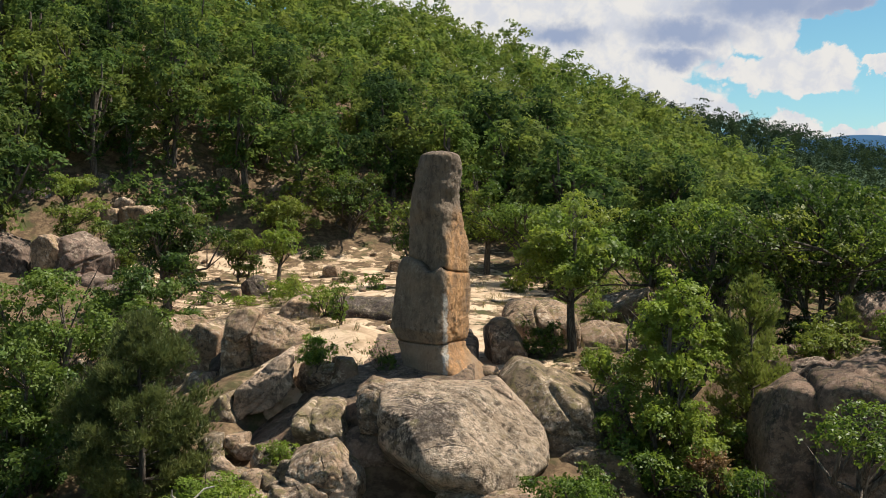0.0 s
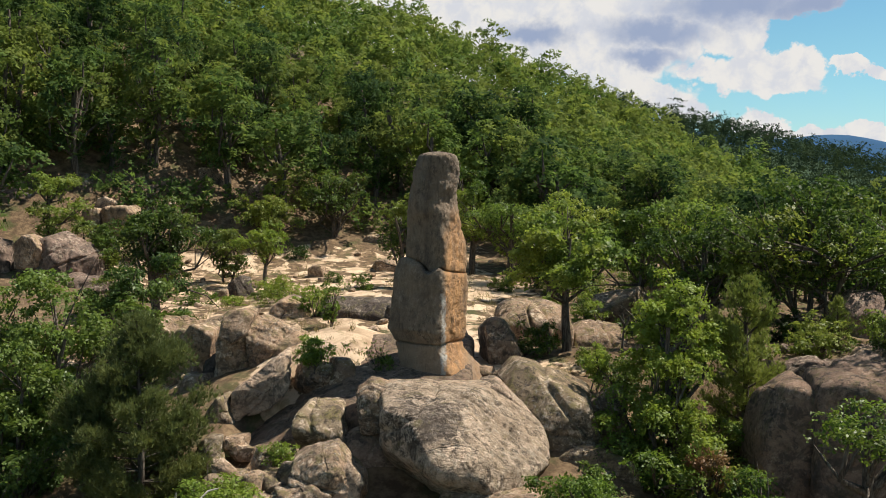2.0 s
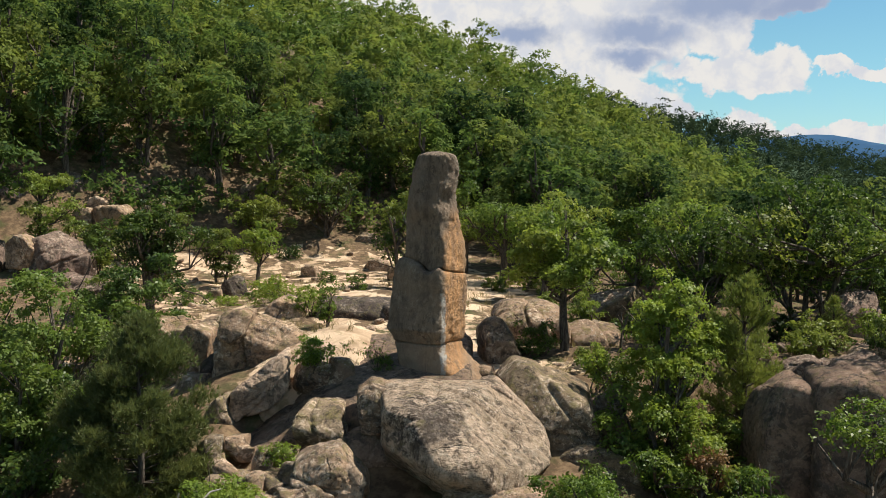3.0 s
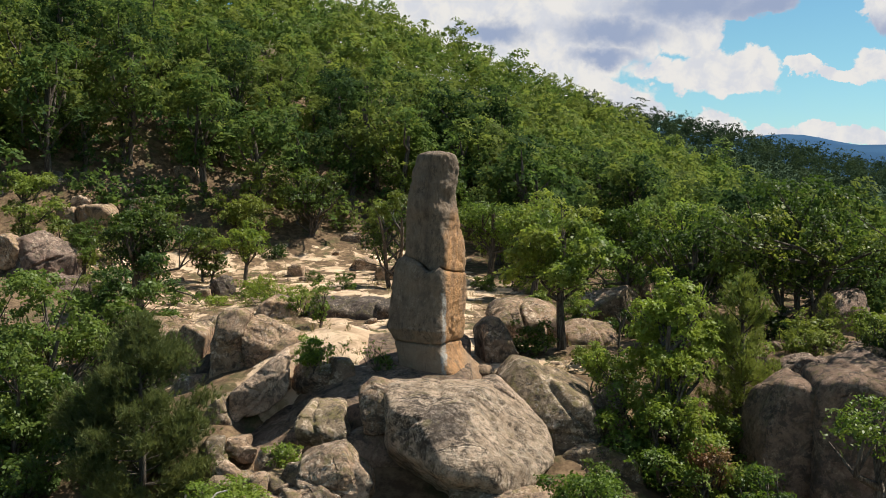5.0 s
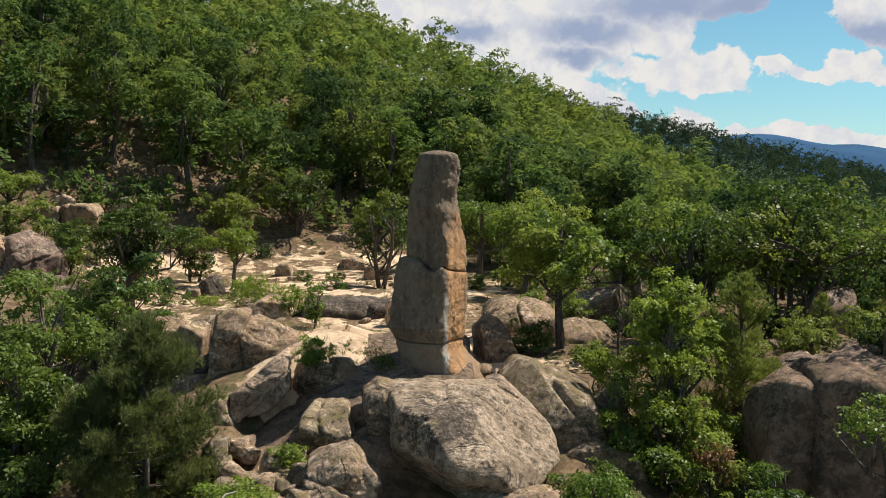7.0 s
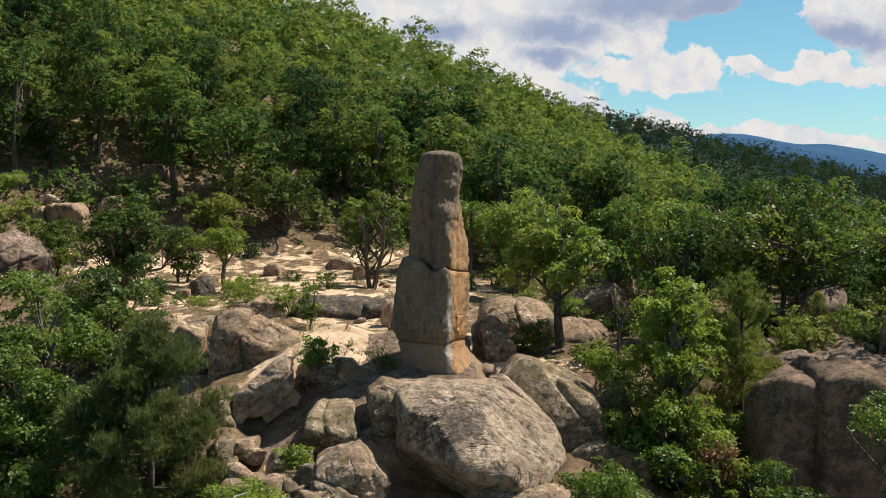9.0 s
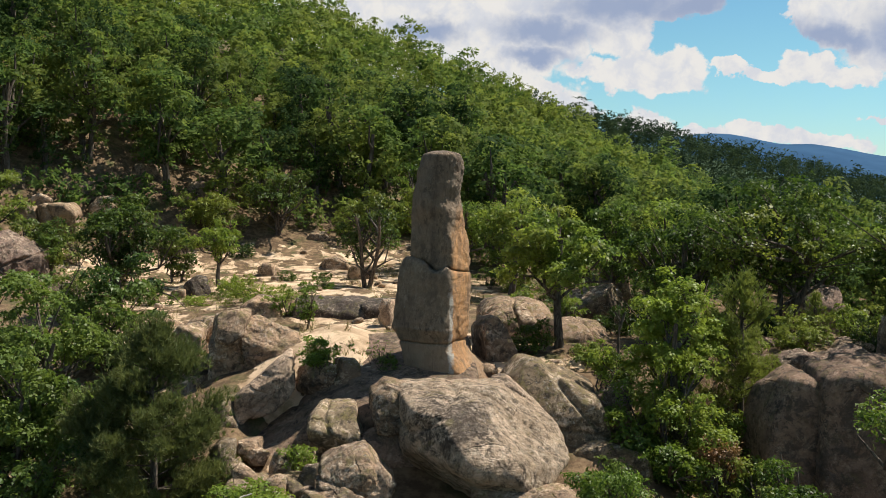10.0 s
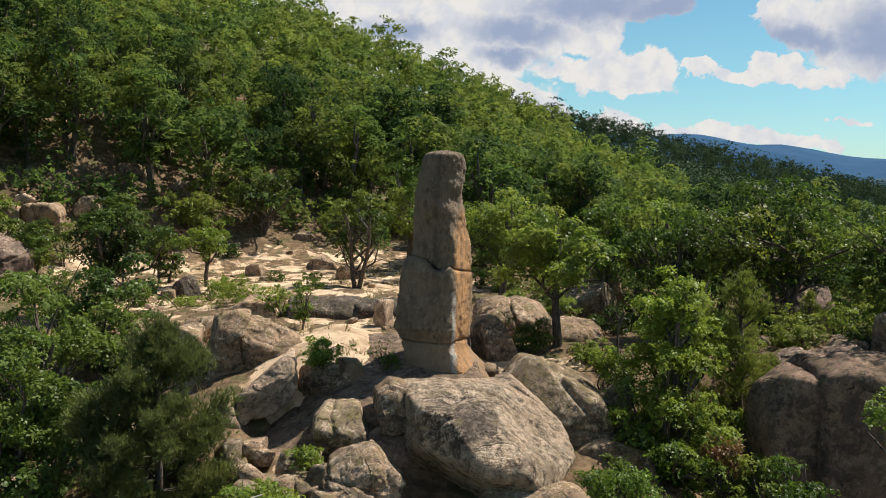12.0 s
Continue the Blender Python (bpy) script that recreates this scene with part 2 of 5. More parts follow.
def pillar_granite():
    """Grey weathered stone with an iron-orange face and a pale lichen streak along its front edge."""
    mat, n = material("pillar_stone")
    where = n.add("ShaderNodeTexCoord").outputs["Object"]
    p, colour, pits = granite_base(n, n.scaled(where, (1.0, 1.0, 0.7)), (0.29, 0.21, 0.137), (0.245, 0.185, 0.133), 3.0, 0.45)
    sep = n.add("ShaderNodeSeparateXYZ")
    n.link(where, sep.inputs[0])
    x, y, z = sep.outputs
    wobble = n.math("MULTIPLY", n.math("SUBTRACT", n.noise(where, 1.6, 6.0, 0.7), 0.5), 0.55)
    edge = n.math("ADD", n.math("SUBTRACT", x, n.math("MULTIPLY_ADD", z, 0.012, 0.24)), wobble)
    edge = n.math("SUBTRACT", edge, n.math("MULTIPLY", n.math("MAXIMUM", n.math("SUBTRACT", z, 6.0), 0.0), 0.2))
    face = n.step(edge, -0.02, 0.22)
    below = n.math("SUBTRACT", 1.0, n.step(n.math("ADD", z, n.math("MULTIPLY", wobble, 2.0)), 6.4, 7.3))
    streaks = n.noise(n.scaled(where, (3.2, 3.2, 0.55)), 1.3, 6.0, 0.7, 0.5)
    rust = n.mix(n.step(streaks, 0.36, 0.64), (0.42, 0.24, 0.125), (0.66, 0.36, 0.155))
    rust = n.mix(n.math("MULTIPLY", n.step(n.noise(where, 7.0, 5.0, 0.7), 0.58, 0.72), 0.45), rust, (0.24, 0.175, 0.12))
    rust = n.mix(n.math("MULTIPLY", n.step(n.noise(where, 2.6, 7.0, 0.74, 0.5), 0.52, 0.62), 0.7), rust, (0.235, 0.165, 0.108))
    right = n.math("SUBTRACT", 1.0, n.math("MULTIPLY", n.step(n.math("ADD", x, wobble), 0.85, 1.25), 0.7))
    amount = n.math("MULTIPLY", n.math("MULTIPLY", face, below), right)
    colour = n.mix(0.30, colour, (0.215, 0.157, 0.105))
    foot = n.math("SUBTRACT", 1.0, n.step(n.math("ADD", z, wobble), 2.2, 2.7))
    colour = n.mix(n.math("MULTIPLY", foot, 0.45), colour, (0.43, 0.31, 0.205))
    colour = n.mix(n.math("MULTIPLY", amount, 0.95), colour, rust)
    line = n.math("SUBTRACT", 1.0, n.step(n.math("ABSOLUTE", n.math("ADD", edge, -0.06)), 0.05, 0.13))
    line = n.math("MULTIPLY", line, n.math("SUBTRACT", 1.0, n.step(z, 3.9, 4.5)))
    line = n.math("MULTIPLY", line, n.step(n.noise(where, 5.0, 5.0, 0.75), 0.36, 0.48))
    colour = n.mix(n.math("MULTIPLY", line, 0.9), colour, (0.50, 0.47, 0.41))
    spots = n.math("MULTIPLY", n.step(n.noise(where, 3.1, 5.0, 0.75, 0.3), 0.66, 0.72), 0.35)
    colour = n.mix(spots, colour, (0.38, 0.38, 0.34))
    pits = n.math("ADD", pits, n.math("MULTIPLY", n.math("MULTIPLY", amount, n.noise(where, 6.0, 6.0, 0.75, 0.8)), 0.9))
    runs = n.noise(n.scaled(where, (2.6, 2.6, 0.35)), 1.0, 7.0, 0.7, 0.6)
    colour = n.mix(n.math("MULTIPLY", n.step(runs, 0.52, 0.66), n.math("MULTIPLY_ADD", amount, -0.3, 0.45)), colour, (0.30, 0.235, 0.165))
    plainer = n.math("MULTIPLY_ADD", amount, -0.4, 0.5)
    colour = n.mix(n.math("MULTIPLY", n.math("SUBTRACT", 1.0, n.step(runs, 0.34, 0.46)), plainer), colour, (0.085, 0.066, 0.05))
    stucco = n.math("MULTIPLY", n.noise(where, 15.0, 6.0, 0.75), 0.5)
    finish(n, colour, 0.9, n.math("ADD", pits, stucco), 0.11, 1.0, 0.2)
    return mat


def ground_material():
    """Pale sandy gravel on the plateau, leaf litter and scrub soil elsewhere."""
    mat, n = material("ground_soil")
    where = n.add("ShaderNodeNewGeometry").outputs["Position"]
    mask = n.add("ShaderNodeAttribute")
    mask.attribute_name = "sand"
    edge = n.noise(where, 0.9, 6.0, 0.65, 0.4)
    sandy = n.step(n.math("ADD", mask.outputs["Fac"], n.math("MULTIPLY", n.math("SUBTRACT", edge, 0.5), 2.9)), 0.50, 0.66)
    grain = n.noise(where, 18.0, 5.0, 0.75)
    track = n.noise(where, 0.6, 5.0, 0.6, 0.8)
    sand = n.mix(n.step(track, 0.34, 0.60), (0.37, 0.255, 0.155), (0.68, 0.505, 0.335))
    sand = n.mix(n.math("MULTIPLY", n.step(grain, 0.56, 0.72), 0.5), sand, (0.20, 0.14, 0.09))
    tuft = n.step(n.noise(where, 1.7, 6.0, 0.7, 0.5), 0.56, 0.68)
    sand = n.mix(n.math("MULTIPLY", tuft, 0.5), sand, (0.22, 0.17, 0.07))
    litter = n.mix(n.step(n.noise(where, 2.2, 6.0, 0.7), 0.4, 0.65), (0.105, 0.070, 0.042), (0.235, 0.160, 0.092))
    litter = n.mix(n.math("MULTIPLY", n.step(n.noise(where, 0.8, 5.0, 0.6), 0.5, 0.66), 0.7), litter, (0.07, 0.085, 0.03))
    far = n.add("ShaderNodeAttribute")
    far.attribute_name = "far"
    litter = n.mix(far.outputs["Fac"], litter, (0.045, 0.075, 0.04))
    colour = n.mix(sandy, litter, sand)
    rise = n.math("ADD", n.math("MULTIPLY", grain, 0.4), n.noise(where, 4.0, 8.0, 0.75))
    finish(n, colour, 0.95, rise, 0.12, 0.8, 0.1)
    return mat


def leaf_material(name, dark, light, yellow, through_light=0.42, gloss=0.45, shine=0.24):
    mat, n = material(name)
    geo = n.add("ShaderNodeNewGeometry")
    info = n.add("ShaderNodeObjectInfo")
    clump = n.noise(geo.outputs["Position"], 0.16, 3.0, 0.6)
    twig = n.noise(geo.outputs["Position"], 1.9, 3.0, 0.6)
    mixed = n.math("ADD", n.math("MULTIPLY", geo.outputs["Random Per Island"], 0.30), n.math("MULTIPLY", twig, 0.50))
    mixed = n.math("ADD", mixed, n.math("MULTIPLY", n.math("SUBTRACT", info.outputs["Random"], 0.5), 0.35))
    mixed = n.math("ADD", mixed, n.math("MULTIPLY", n.math("SUBTRACT", n.noise(geo.outputs["Position"], 0.30, 2.0, 0.5), 0.5), 0.75))
    colour = n.mix(n.step(mixed, 0.12, 0.75), dark, light)
    warm = n.step(n.math("ADD", clump, n.math("MULTIPLY", info.outputs["Random"], 0.16)), 0.50, 0.74)
    colour = n.mix(n.math("MULTIPLY", warm, 0.6), colour, yellow)
    bsdf = n.add("ShaderNodeBsdfPrincipled")
    n.link(colour, bsdf.inputs["Base Color"])
    bsdf.inputs["Roughness"].default_value = gloss
    bsdf.inputs["Specular IOR Level"].default_value = shine
    trans = n.add("ShaderNodeBsdfTranslucent")
    n.link(n.mix(1.0, colour, (1.24, 1.24, 0.92), "MULTIPLY"), trans.inputs[0])
    both = n.add("ShaderNodeMixShader")
    both.inputs[0].default_value = through_light
    n.link(bsdf.outputs[0], both.inputs[1])
    n.link(trans.outputs[0], both.inputs[2])
    n.link(both.outputs[0], n.add("ShaderNodeOutputMaterial").inputs[0])
    return mat


def bark_material():
    mat, n = material("bark")
    where = n.add("ShaderNodeTexCoord").outputs["Object"]
    ridges = n.noise(n.scaled(where, (14.0, 14.0, 2.5)), 1.0, 6.0, 0.7, 0.6)
    colour = n.mix(n.step(ridges, 0.38, 0.66), (0.055, 0.043, 0.034), (0.16, 0.135, 0.105))
    finish(n, colour, 0.95, ridges, 0.03, 0.9, 0.1)
    return mat


def plain(name, a, b, scale=3.0, rough=0.9):
    mat, n = material(name)
    where = n.add("ShaderNodeNewGeometry").outputs["Position"]
    v = n.noise(where, scale, 6.0, 0.65)
    finish(n, n.mix(n.step(v, 0.35, 0.65), a, b), rough, v, 0.02, 0.5, 0.1)
    return mat


GRANITE = granite("granite_grey", seed=1.0)
GRANITE_WARM = granite("granite_warm", (0.345, 0.242, 0.152), (0.225, 0.163, 0.110), 0.45, 5.0)
GRANITE_MOSSY = granite("granite_mossy", (0.26, 0.195, 0.12), (0.17, 0.135, 0.09), 0.55, 21.0)
GRANITE_PALE = granite("granite_pale", (0.42, 0.315, 0.22), (0.30, 0.225, 0.16), 0.15, 9.0)
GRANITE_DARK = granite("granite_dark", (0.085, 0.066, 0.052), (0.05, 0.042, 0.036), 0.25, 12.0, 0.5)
BOULDER = boulder_granite()
PILLAR = pillar_granite()
SOIL = ground_material()
BARK = bark_material()
OAK = leaf_material("oak_leaf", (0.034, 0.059, 0.012), (0.159, 0.235, 0.049), (0.241, 0.265, 0.053), 0.46)
# Darker copy of OAK, with the crowns' shaded near side put into colour.
OAK_SHADED = leaf_material("shaded_oak_leaf", (0.022, 0.044, 0.011), (0.108, 0.180, 0.038), (0.165, 0.21, 0.04), 0.40)
OAK_LIGHT = leaf_material("light_oak_leaf", (0.040, 0.072, 0.013), (0.193, 0.278, 0.053), (0.280, 0.302, 0.052), 0.50)
# Extra blue in these leaves stands in for distance haze.
WOODS = leaf_material("woodland_leaf", (0.034, 0.064, 0.023), (0.141, 0.210, 0.053), (0.230, 0.252, 0.058), 0.46, 0.7, 0.05)
SHRUB = leaf_material("shrub_leaf", (0.047, 0.083, 0.012), (0.199, 0.297, 0.049), (0.274, 0.318, 0.051), 0.46)
PINE = leaf_material("pine_needle", (0.092, 0.114, 0.040), (0.205, 0.225, 0.070), (0.245, 0.23, 0.07), 0.34)
JUNIPER = leaf_material("conifer_needle", (0.098, 0.134, 0.034), (0.205, 0.255, 0.060), (0.24, 0.26, 0.06), 0.36)
GRANITE_OUTCROP = granite("granite_outcrop", (0.245, 0.172, 0.116), (0.172, 0.124, 0.086), 0.20, 27.0, 0.3)
GRANITE_BROWN = granite("granite_brown", (0.182, 0.124, 0.085), (0.134, 0.094, 0.068), 0.30, 15.0, 0.25)
GRANITE_PINK = granite("granite_pink", (0.205, 0.145, 0.11), (0.135, 0.10, 0.077), 0.1, 18.0, 0.6)
STRAW = leaf_material("dry_grass", (0.20, 0.16, 0.07), (0.38, 0.31, 0.15), (0.30, 0.30, 0.09), 0.3)
# Cloud shade and distance haze are painted into these darker, bluer leaf colours.
RIDGE_WOOD = leaf_material("hazy_ridge_leaf", (0.026, 0.044, 0.028), (0.055, 0.082, 0.042), (0.07, 0.095, 0.04), 0.25, 1.0, 0.0)
DRY_BRUSH = leaf_material("dry_brush_leaf", (0.16, 0.075, 0.035), (0.34, 0.19, 0.095), (0.30, 0.22, 0.10), 0.3)
DEADWOOD = plain("bleached_wood", (0.30, 0.26, 0.21), (0.46, 0.42, 0.35), 14.0)
# Distance haze is painted into the blue of both far hills.
HAZE_HILLS = plain("hazy_far_hill", (0.014, 0.056, 0.122), (0.024, 0.076, 0.150), 0.004)
HAZE_HILLS_NEAR = plain("hazy_near_hill", (0.020, 0.050, 0.080), (0.030, 0.068, 0.100), 0.006)


# ---- mesh helpers ----
def mesh_np(name, verts, faces, mat, smooth=False):
    """A mesh from numpy arrays: verts n x 3 and faces m x k, all of one length."""
    me = bpy.data.meshes.new(name)
    verts, faces = np.asarray(verts, np.float32), np.asarray(faces, np.int32)
    m, k = faces.shape
    me.vertices.add(len(verts))
    me.vertices.foreach_set("co", verts.ravel())
    me.loops.add(m * k)
    me.loops.foreach_set("vertex_index", faces.ravel())
    me.polygons.add(m)
    me.polygons.foreach_set("loop_start", np.arange(0, m * k, k, dtype=np.int32))
    if smooth:
        me.polygons.foreach_set("use_smooth", np.ones(m, bool))
    me.update(calc_edges=True)
    me.validate()
    me.materials.append(mat)
    return me


def part(name, me, parent, label=""):
    ob = new(name, me)
    ob.parent = parent
    return tagged(ob, label) if label else ob


def smoothstep(a, b, v):
    t = np.clip((np.asarray(v, float) - a) / (b - a), 0, 1)
    return t * t * (3 - 2 * t)


def bump2(x, y, cx, cy, rx, ry):
    return np.exp(-((x - cx) / rx) ** 2 - ((y - cy) / ry) ** 2)


def waves(x, y, size, seed):
    """Cheap smooth roughness between -1 and 1."""
    r = np.random.RandomState(seed)
    out = 0
    for i in range(6):
        a, f, ph = r.uniform(0, 6.28), r.uniform(0.6, 1.8) / size, r.uniform(0, 6.28)
        out = out + np.sin((x * math.cos(a) + y * math.sin(a)) * f * 6.28 + ph)
    return out / 4


# ---- the ground ----
def ground(x, y):
    """Height of the ground: a sandy shelf, a drop in front of it, a wooded hill behind and a second ridge."""
    x, y = np.asarray(x, float), np.asarray(y, float)
    shelf = 1.35 + 0.07 * np.clip(y - 29, 0, 12) + 0.25 * bump2(x, y, -4, 19, 5, 4) + 1.22 * bump2(x, y, -3.4, 2.3, 2.7, 2.8) + 0.35 * bump2(x, y, 4.6, 2.2, 2.0, 1.8) + 0.25 * bump2(x, y, -5, 30, 8, 8)
    shelf = shelf + 0.6 * bump2(x, y, 13, 1, 3.5, 3.5) + 0.85 * bump2(x, y, -2.4, 15.0, 4.5, 2.6)
    front = np.clip(-0.8 - y, 0, None)
    shelf = shelf - 0.42 * np.minimum(front, 9) - 0.13 * np.clip(front - 9, 0, 60)
    shelf = shelf - 2.9 * bump2(x, y, -14, 0.5, 4.6, 6.0) - 1.6 * bump2(x, y, 8.0, -3.2, 2.6, 2.4) - 1.5 * bump2(x, y, -5.0, -2.0, 1.7, 1.3)
    shelf = shelf - 0.15 * np.clip(x - 17, 0, 60)
    shelf = shelf - 2.6 * bump2(x, y, 11.5, -9.0, 4.5, 3.6) - 1.2 * bump2(x, y, -10, -8, 5, 4)
    shelf = shelf + 1.6 * smoothstep(-16, -22, x) * smoothstep(12, 26, y)
    along = np.minimum(y, 115) - 0.35 * np.clip(y - 115, 0, 240)
    side = np.clip(x, -120, 23) - 8
    hill = 5.0 + 0.222 * (along - 49) - 0.30 * side - 0.43 * np.clip(x - 23, 0, 90) - 2.0 * bump2(x, y, 30, 84, 15, 15) + 2.2 * smoothstep(36, 14, x) * smoothstep(60, 105, y)
    middle = 39 + 0.3 * (np.clip(x, -40, 8) + 8)
    blend = smoothstep(-9, 9, y - middle)
    z = shelf * (1 - blend) + hill * blend
    second = 19.5 - 0.21 * (np.clip(x, 20, 400) - 83) - 0.25 * np.sqrt((y - 230) ** 2 + 200)
    z = np.where(y > 120, np.maximum(z, second), z)
    z = z + 0.06 * waves(x, y, 3.5, 3) + 0.45 * waves(x, y, 17, 4) * blend
    away = smoothstep(380, 900, np.hypot(x, y))
    return z * (1 - away) + (-30 + 6 * waves(x, y, 700, 5)) * away


def make_ground():
    def axis(inner, step, outer, count):
        fine = np.arange(-inner, inner + step, step)
        grow = inner + (outer - inner) * (np.linspace(0, 1, count)[1:] ** 3.2)
        return np.concatenate([-grow[::-1], fine, grow])
    xs = axis(30, 0.36, 4600, 60)
    ys = axis(30, 0.36, 4600, 60) + 12
    gx, gy = np.meshgrid(xs, ys)
    gz = ground(gx, gy)
    fine = (np.abs(gx) < 30) & (np.abs(gy - 12) < 30)
    r = np.random.RandomState(2)
    gz = gz + np.where(fine, r.normal(0, 0.018, gx.shape), 0)
    nx, ny = len(xs), len(ys)
    idx = np.arange(nx * ny).reshape(ny, nx)
    faces = np.stack([idx[:-1, :-1], idx[:-1, 1:], idx[1:, 1:], idx[1:, :-1]], -1).reshape(-1, 4)
    me = mesh_np("ground", np.stack([gx, gy, gz], -1).reshape(-1, 3), faces, SOIL, True)
    sand = smoothstep(-19, -13, gx) * smoothstep(4.6, 1.2, gx - 0.05 * np.clip(gy, 0, 40)) * smoothstep(-3.5, -0.5, gy) * smoothstep(38, 33, gy - 0.3 * (gx + 8))
    sand = sand * (1 - 0.9 * bump2(gx, gy, -14, 2, 4, 5)) + 0.35 * bump2(gx, gy, 5, 0.5, 1.8, 1.6) - 0.7 * bump2(gx, gy, -8.0, 0.6, 2.2, 2.4) - 0.5 * bump2(gx, gy, -8.6, 12.5, 2.4, 2.2) - 0.5 * bump2(gx, gy, -6.6, -1.8, 1.4, 1.4) + 0.7 * bump2(gx, gy, 2.4, -1.2, 1.3, 1.6) + 0.5 * bump2(gx, gy, -5.6, -4.6, 1.0, 0.7)
    sand = sand * (1 - 0.45 * smoothstep(5, 9, gy) + 0.25 * bump2(gx, gy, -5.5, 21, 3.0, 6.0))
    sand = sand + 0.75 * bump2(gx, gy, 4.6, 23.5, 3.4, 4.2) + 0.5 * bump2(gx, gy, -18, 29, 3, 4)
    for name, value in (("sand", sand), ("far", smoothstep(60, 130, np.hypot(gx, gy)))):
        att = me.attributes.new(name, "FLOAT", "POINT")
        att.data.foreach_set("value", np.clip(value, 0, 1).ravel().astype(np.float32))
    tagged(new("ground", me), "pale sandy hillside ground with brown leaf litter", "ground", kind="structure")


make_ground()


def hill_line(name, mat, distance, depth, low, profile, label):
    """A far hill: a strip of land with a rounded crest, seen across the valley."""
    count = 160
    az = np.linspace(-0.9, 1.5, count)
    rows = []
    for k, s in enumerate(np.linspace(-1, 1, 13)):
        d = distance + depth * s
        crest = profile(az) * math.cos(s * 1.45) ** 1.2
        rough = 0.05 * profile(az) * waves(az * 900, np.full(count, s * 260.0), 110, 8 + k // 20)
        rows.append(np.stack([np.sin(az) * d, np.cos(az) * d, low + crest + rough], -1))
    grid = np.array(rows)
    idx = np.arange(13 * count).reshape(13, count)
    faces = np.stack([idx[:-1, :-1], idx[:-1, 1:], idx[1:, 1:], idx[1:, :-1]], -1).reshape(-1, 4)
    tagged(new(name, mesh_np(name, grid.reshape(-1, 3), faces, mat, True)), label, "hill", kind="structure")


hill_line("backdrop_hill", HAZE_HILLS, 3000, 700, -60, lambda a: 80 + 98 * np.exp(-((a - 0.300) / 0.24) ** 2) + 7 * np.sin(a * 31) + 4 * np.sin(a * 67), "wooded mountain ridge across the valley, blue with painted haze")
hill_line("backdrop_foothill", HAZE_HILLS_NEAR, 1500, 400, -60, lambda a: 30 + 56 * np.exp(-((a - 0.72) / 0.17) ** 2), "dark wooded foothill in front of the far ridge")


# ---- rocks ----
def sphere_points(level):
    bm = bmesh.new()
    bmesh.ops.create_icosphere(bm, subdivisions=level, radius=1)
    v = np.array([p.co[:] for p in bm.verts])
    f = np.array([[p.index for p in q.verts] for q in bm.faces])
    bm.free()
    return v, f


SPHERES = {level: sphere_points(level) for level in (3, 4, 5, 6)}


# joints per metre in the granite
CELLS = 0.85


def rock_mesh(name, half, seed, mat, sides=(), faces=(), cuts=5, sharp=26, rough=1.0, level=5, cracks=()):
    """A weathered boulder bounded by worn flat faces, with fracture steps, joints and coarse and fine relief.
    half: half sizes. sides: faces seen from the front, as an angle and a reach. faces: a normal and a reach.
    cracks: a normal, an offset, a width and a depth."""
    d, tris = SPHERES[level]
    r = np.random.RandomState(seed)
    half = np.array(half)
    bounds = [(0, -1, 0, half[1]), (0, 1, 0, half[1])]
    if sides:
        bounds += [(math.cos(radians(a)), r.uniform(-0.16, 0.16), math.sin(radians(a)), reach) for a, reach in sides]
    else:
        bounds += [(1, 0, 0, half[0]), (-1, 0, 0, half[0]), (0, 0, 1, half[2]), (0, 0, -1, half[2])]
    bounds += list(faces)
    for _ in range(cuts if sides else cuts + 5 if cuts else 0):
        a = r.normal(size=3) * (1, 1, 0.9)
        if sides:
            a[1] = -abs(a[1]) - 0.6
        a /= np.linalg.norm(a)
        bounds.append((*a, r.uniform(0.72, 0.98) * float(np.sqrt(((a * half) ** 2).sum()))))
    total = np.zeros(len(d))
    for nx, ny, nz, reach in bounds:
        size = math.sqrt(nx * nx + ny * ny + nz * nz)
        total += np.clip(d @ np.array((nx, ny, nz)) / (reach * size if not sides else reach), 0, None) ** sharp
    p = d * (total ** (-1 / sharp))[:, None]
    wide = float(half.max())
    small = min(1.0, wide)
    off = Vector(r.uniform(-40, 40, 3))
    out = []
    for q, way in zip(p, d):
        v = Vector(q)
        h = noise.fractal(v / wide * 1.2 + off, 0.9, 2.1, 3) * 0.045 * wide
        h += noise.fractal(v * 2.2 + off, 0.75, 2.2, 5) * 0.050 * small
        h += noise.fractal(v * 7.5 - off, 0.6, 2.2, 3) * 0.016 * small
        step = noise.noise(v * 0.8 / small + off * 0.5) + 0.25 * noise.noise(v * 3.0 - off)
        h -= min(1.0, max(0.0, step / 0.07)) * 0.060 * small
        bent = v + noise.noise_vector(v * 1.1 + off) * 0.35
        near = noise.voronoi(bent * CELLS / small - off)[0]
        h -= max(0.0, 0.06 - (near[1] - near[0])) * 1.5 * small * max(0.0, noise.noise(v * 0.6 - off) + 0.35)
        out.append(q + way * (h * rough))
    p = np.array(out)
    for nx, ny, nz, offset, width, depth in cracks:
        width, depth = max(width, 0.11 * wide / 2 ** (level - 4)), depth * 1.3
        a = np.array((nx, ny, nz)) / math.sqrt(nx * nx + ny * ny + nz * nz)
        wave = 0.05 * np.sin(p[:, 2] * 3.1 + p[:, 0] * 1.7 + seed) + 0.02 * np.sin(p[:, 0] * 9 + p[:, 2] * 7)
        p = p - d * (depth * np.exp(-((p @ a - offset + wave) / width) ** 2))[:, None]
    return mesh_np(name, p, tris, mat, True)


ROCKS = "granite rocks on the hillside"


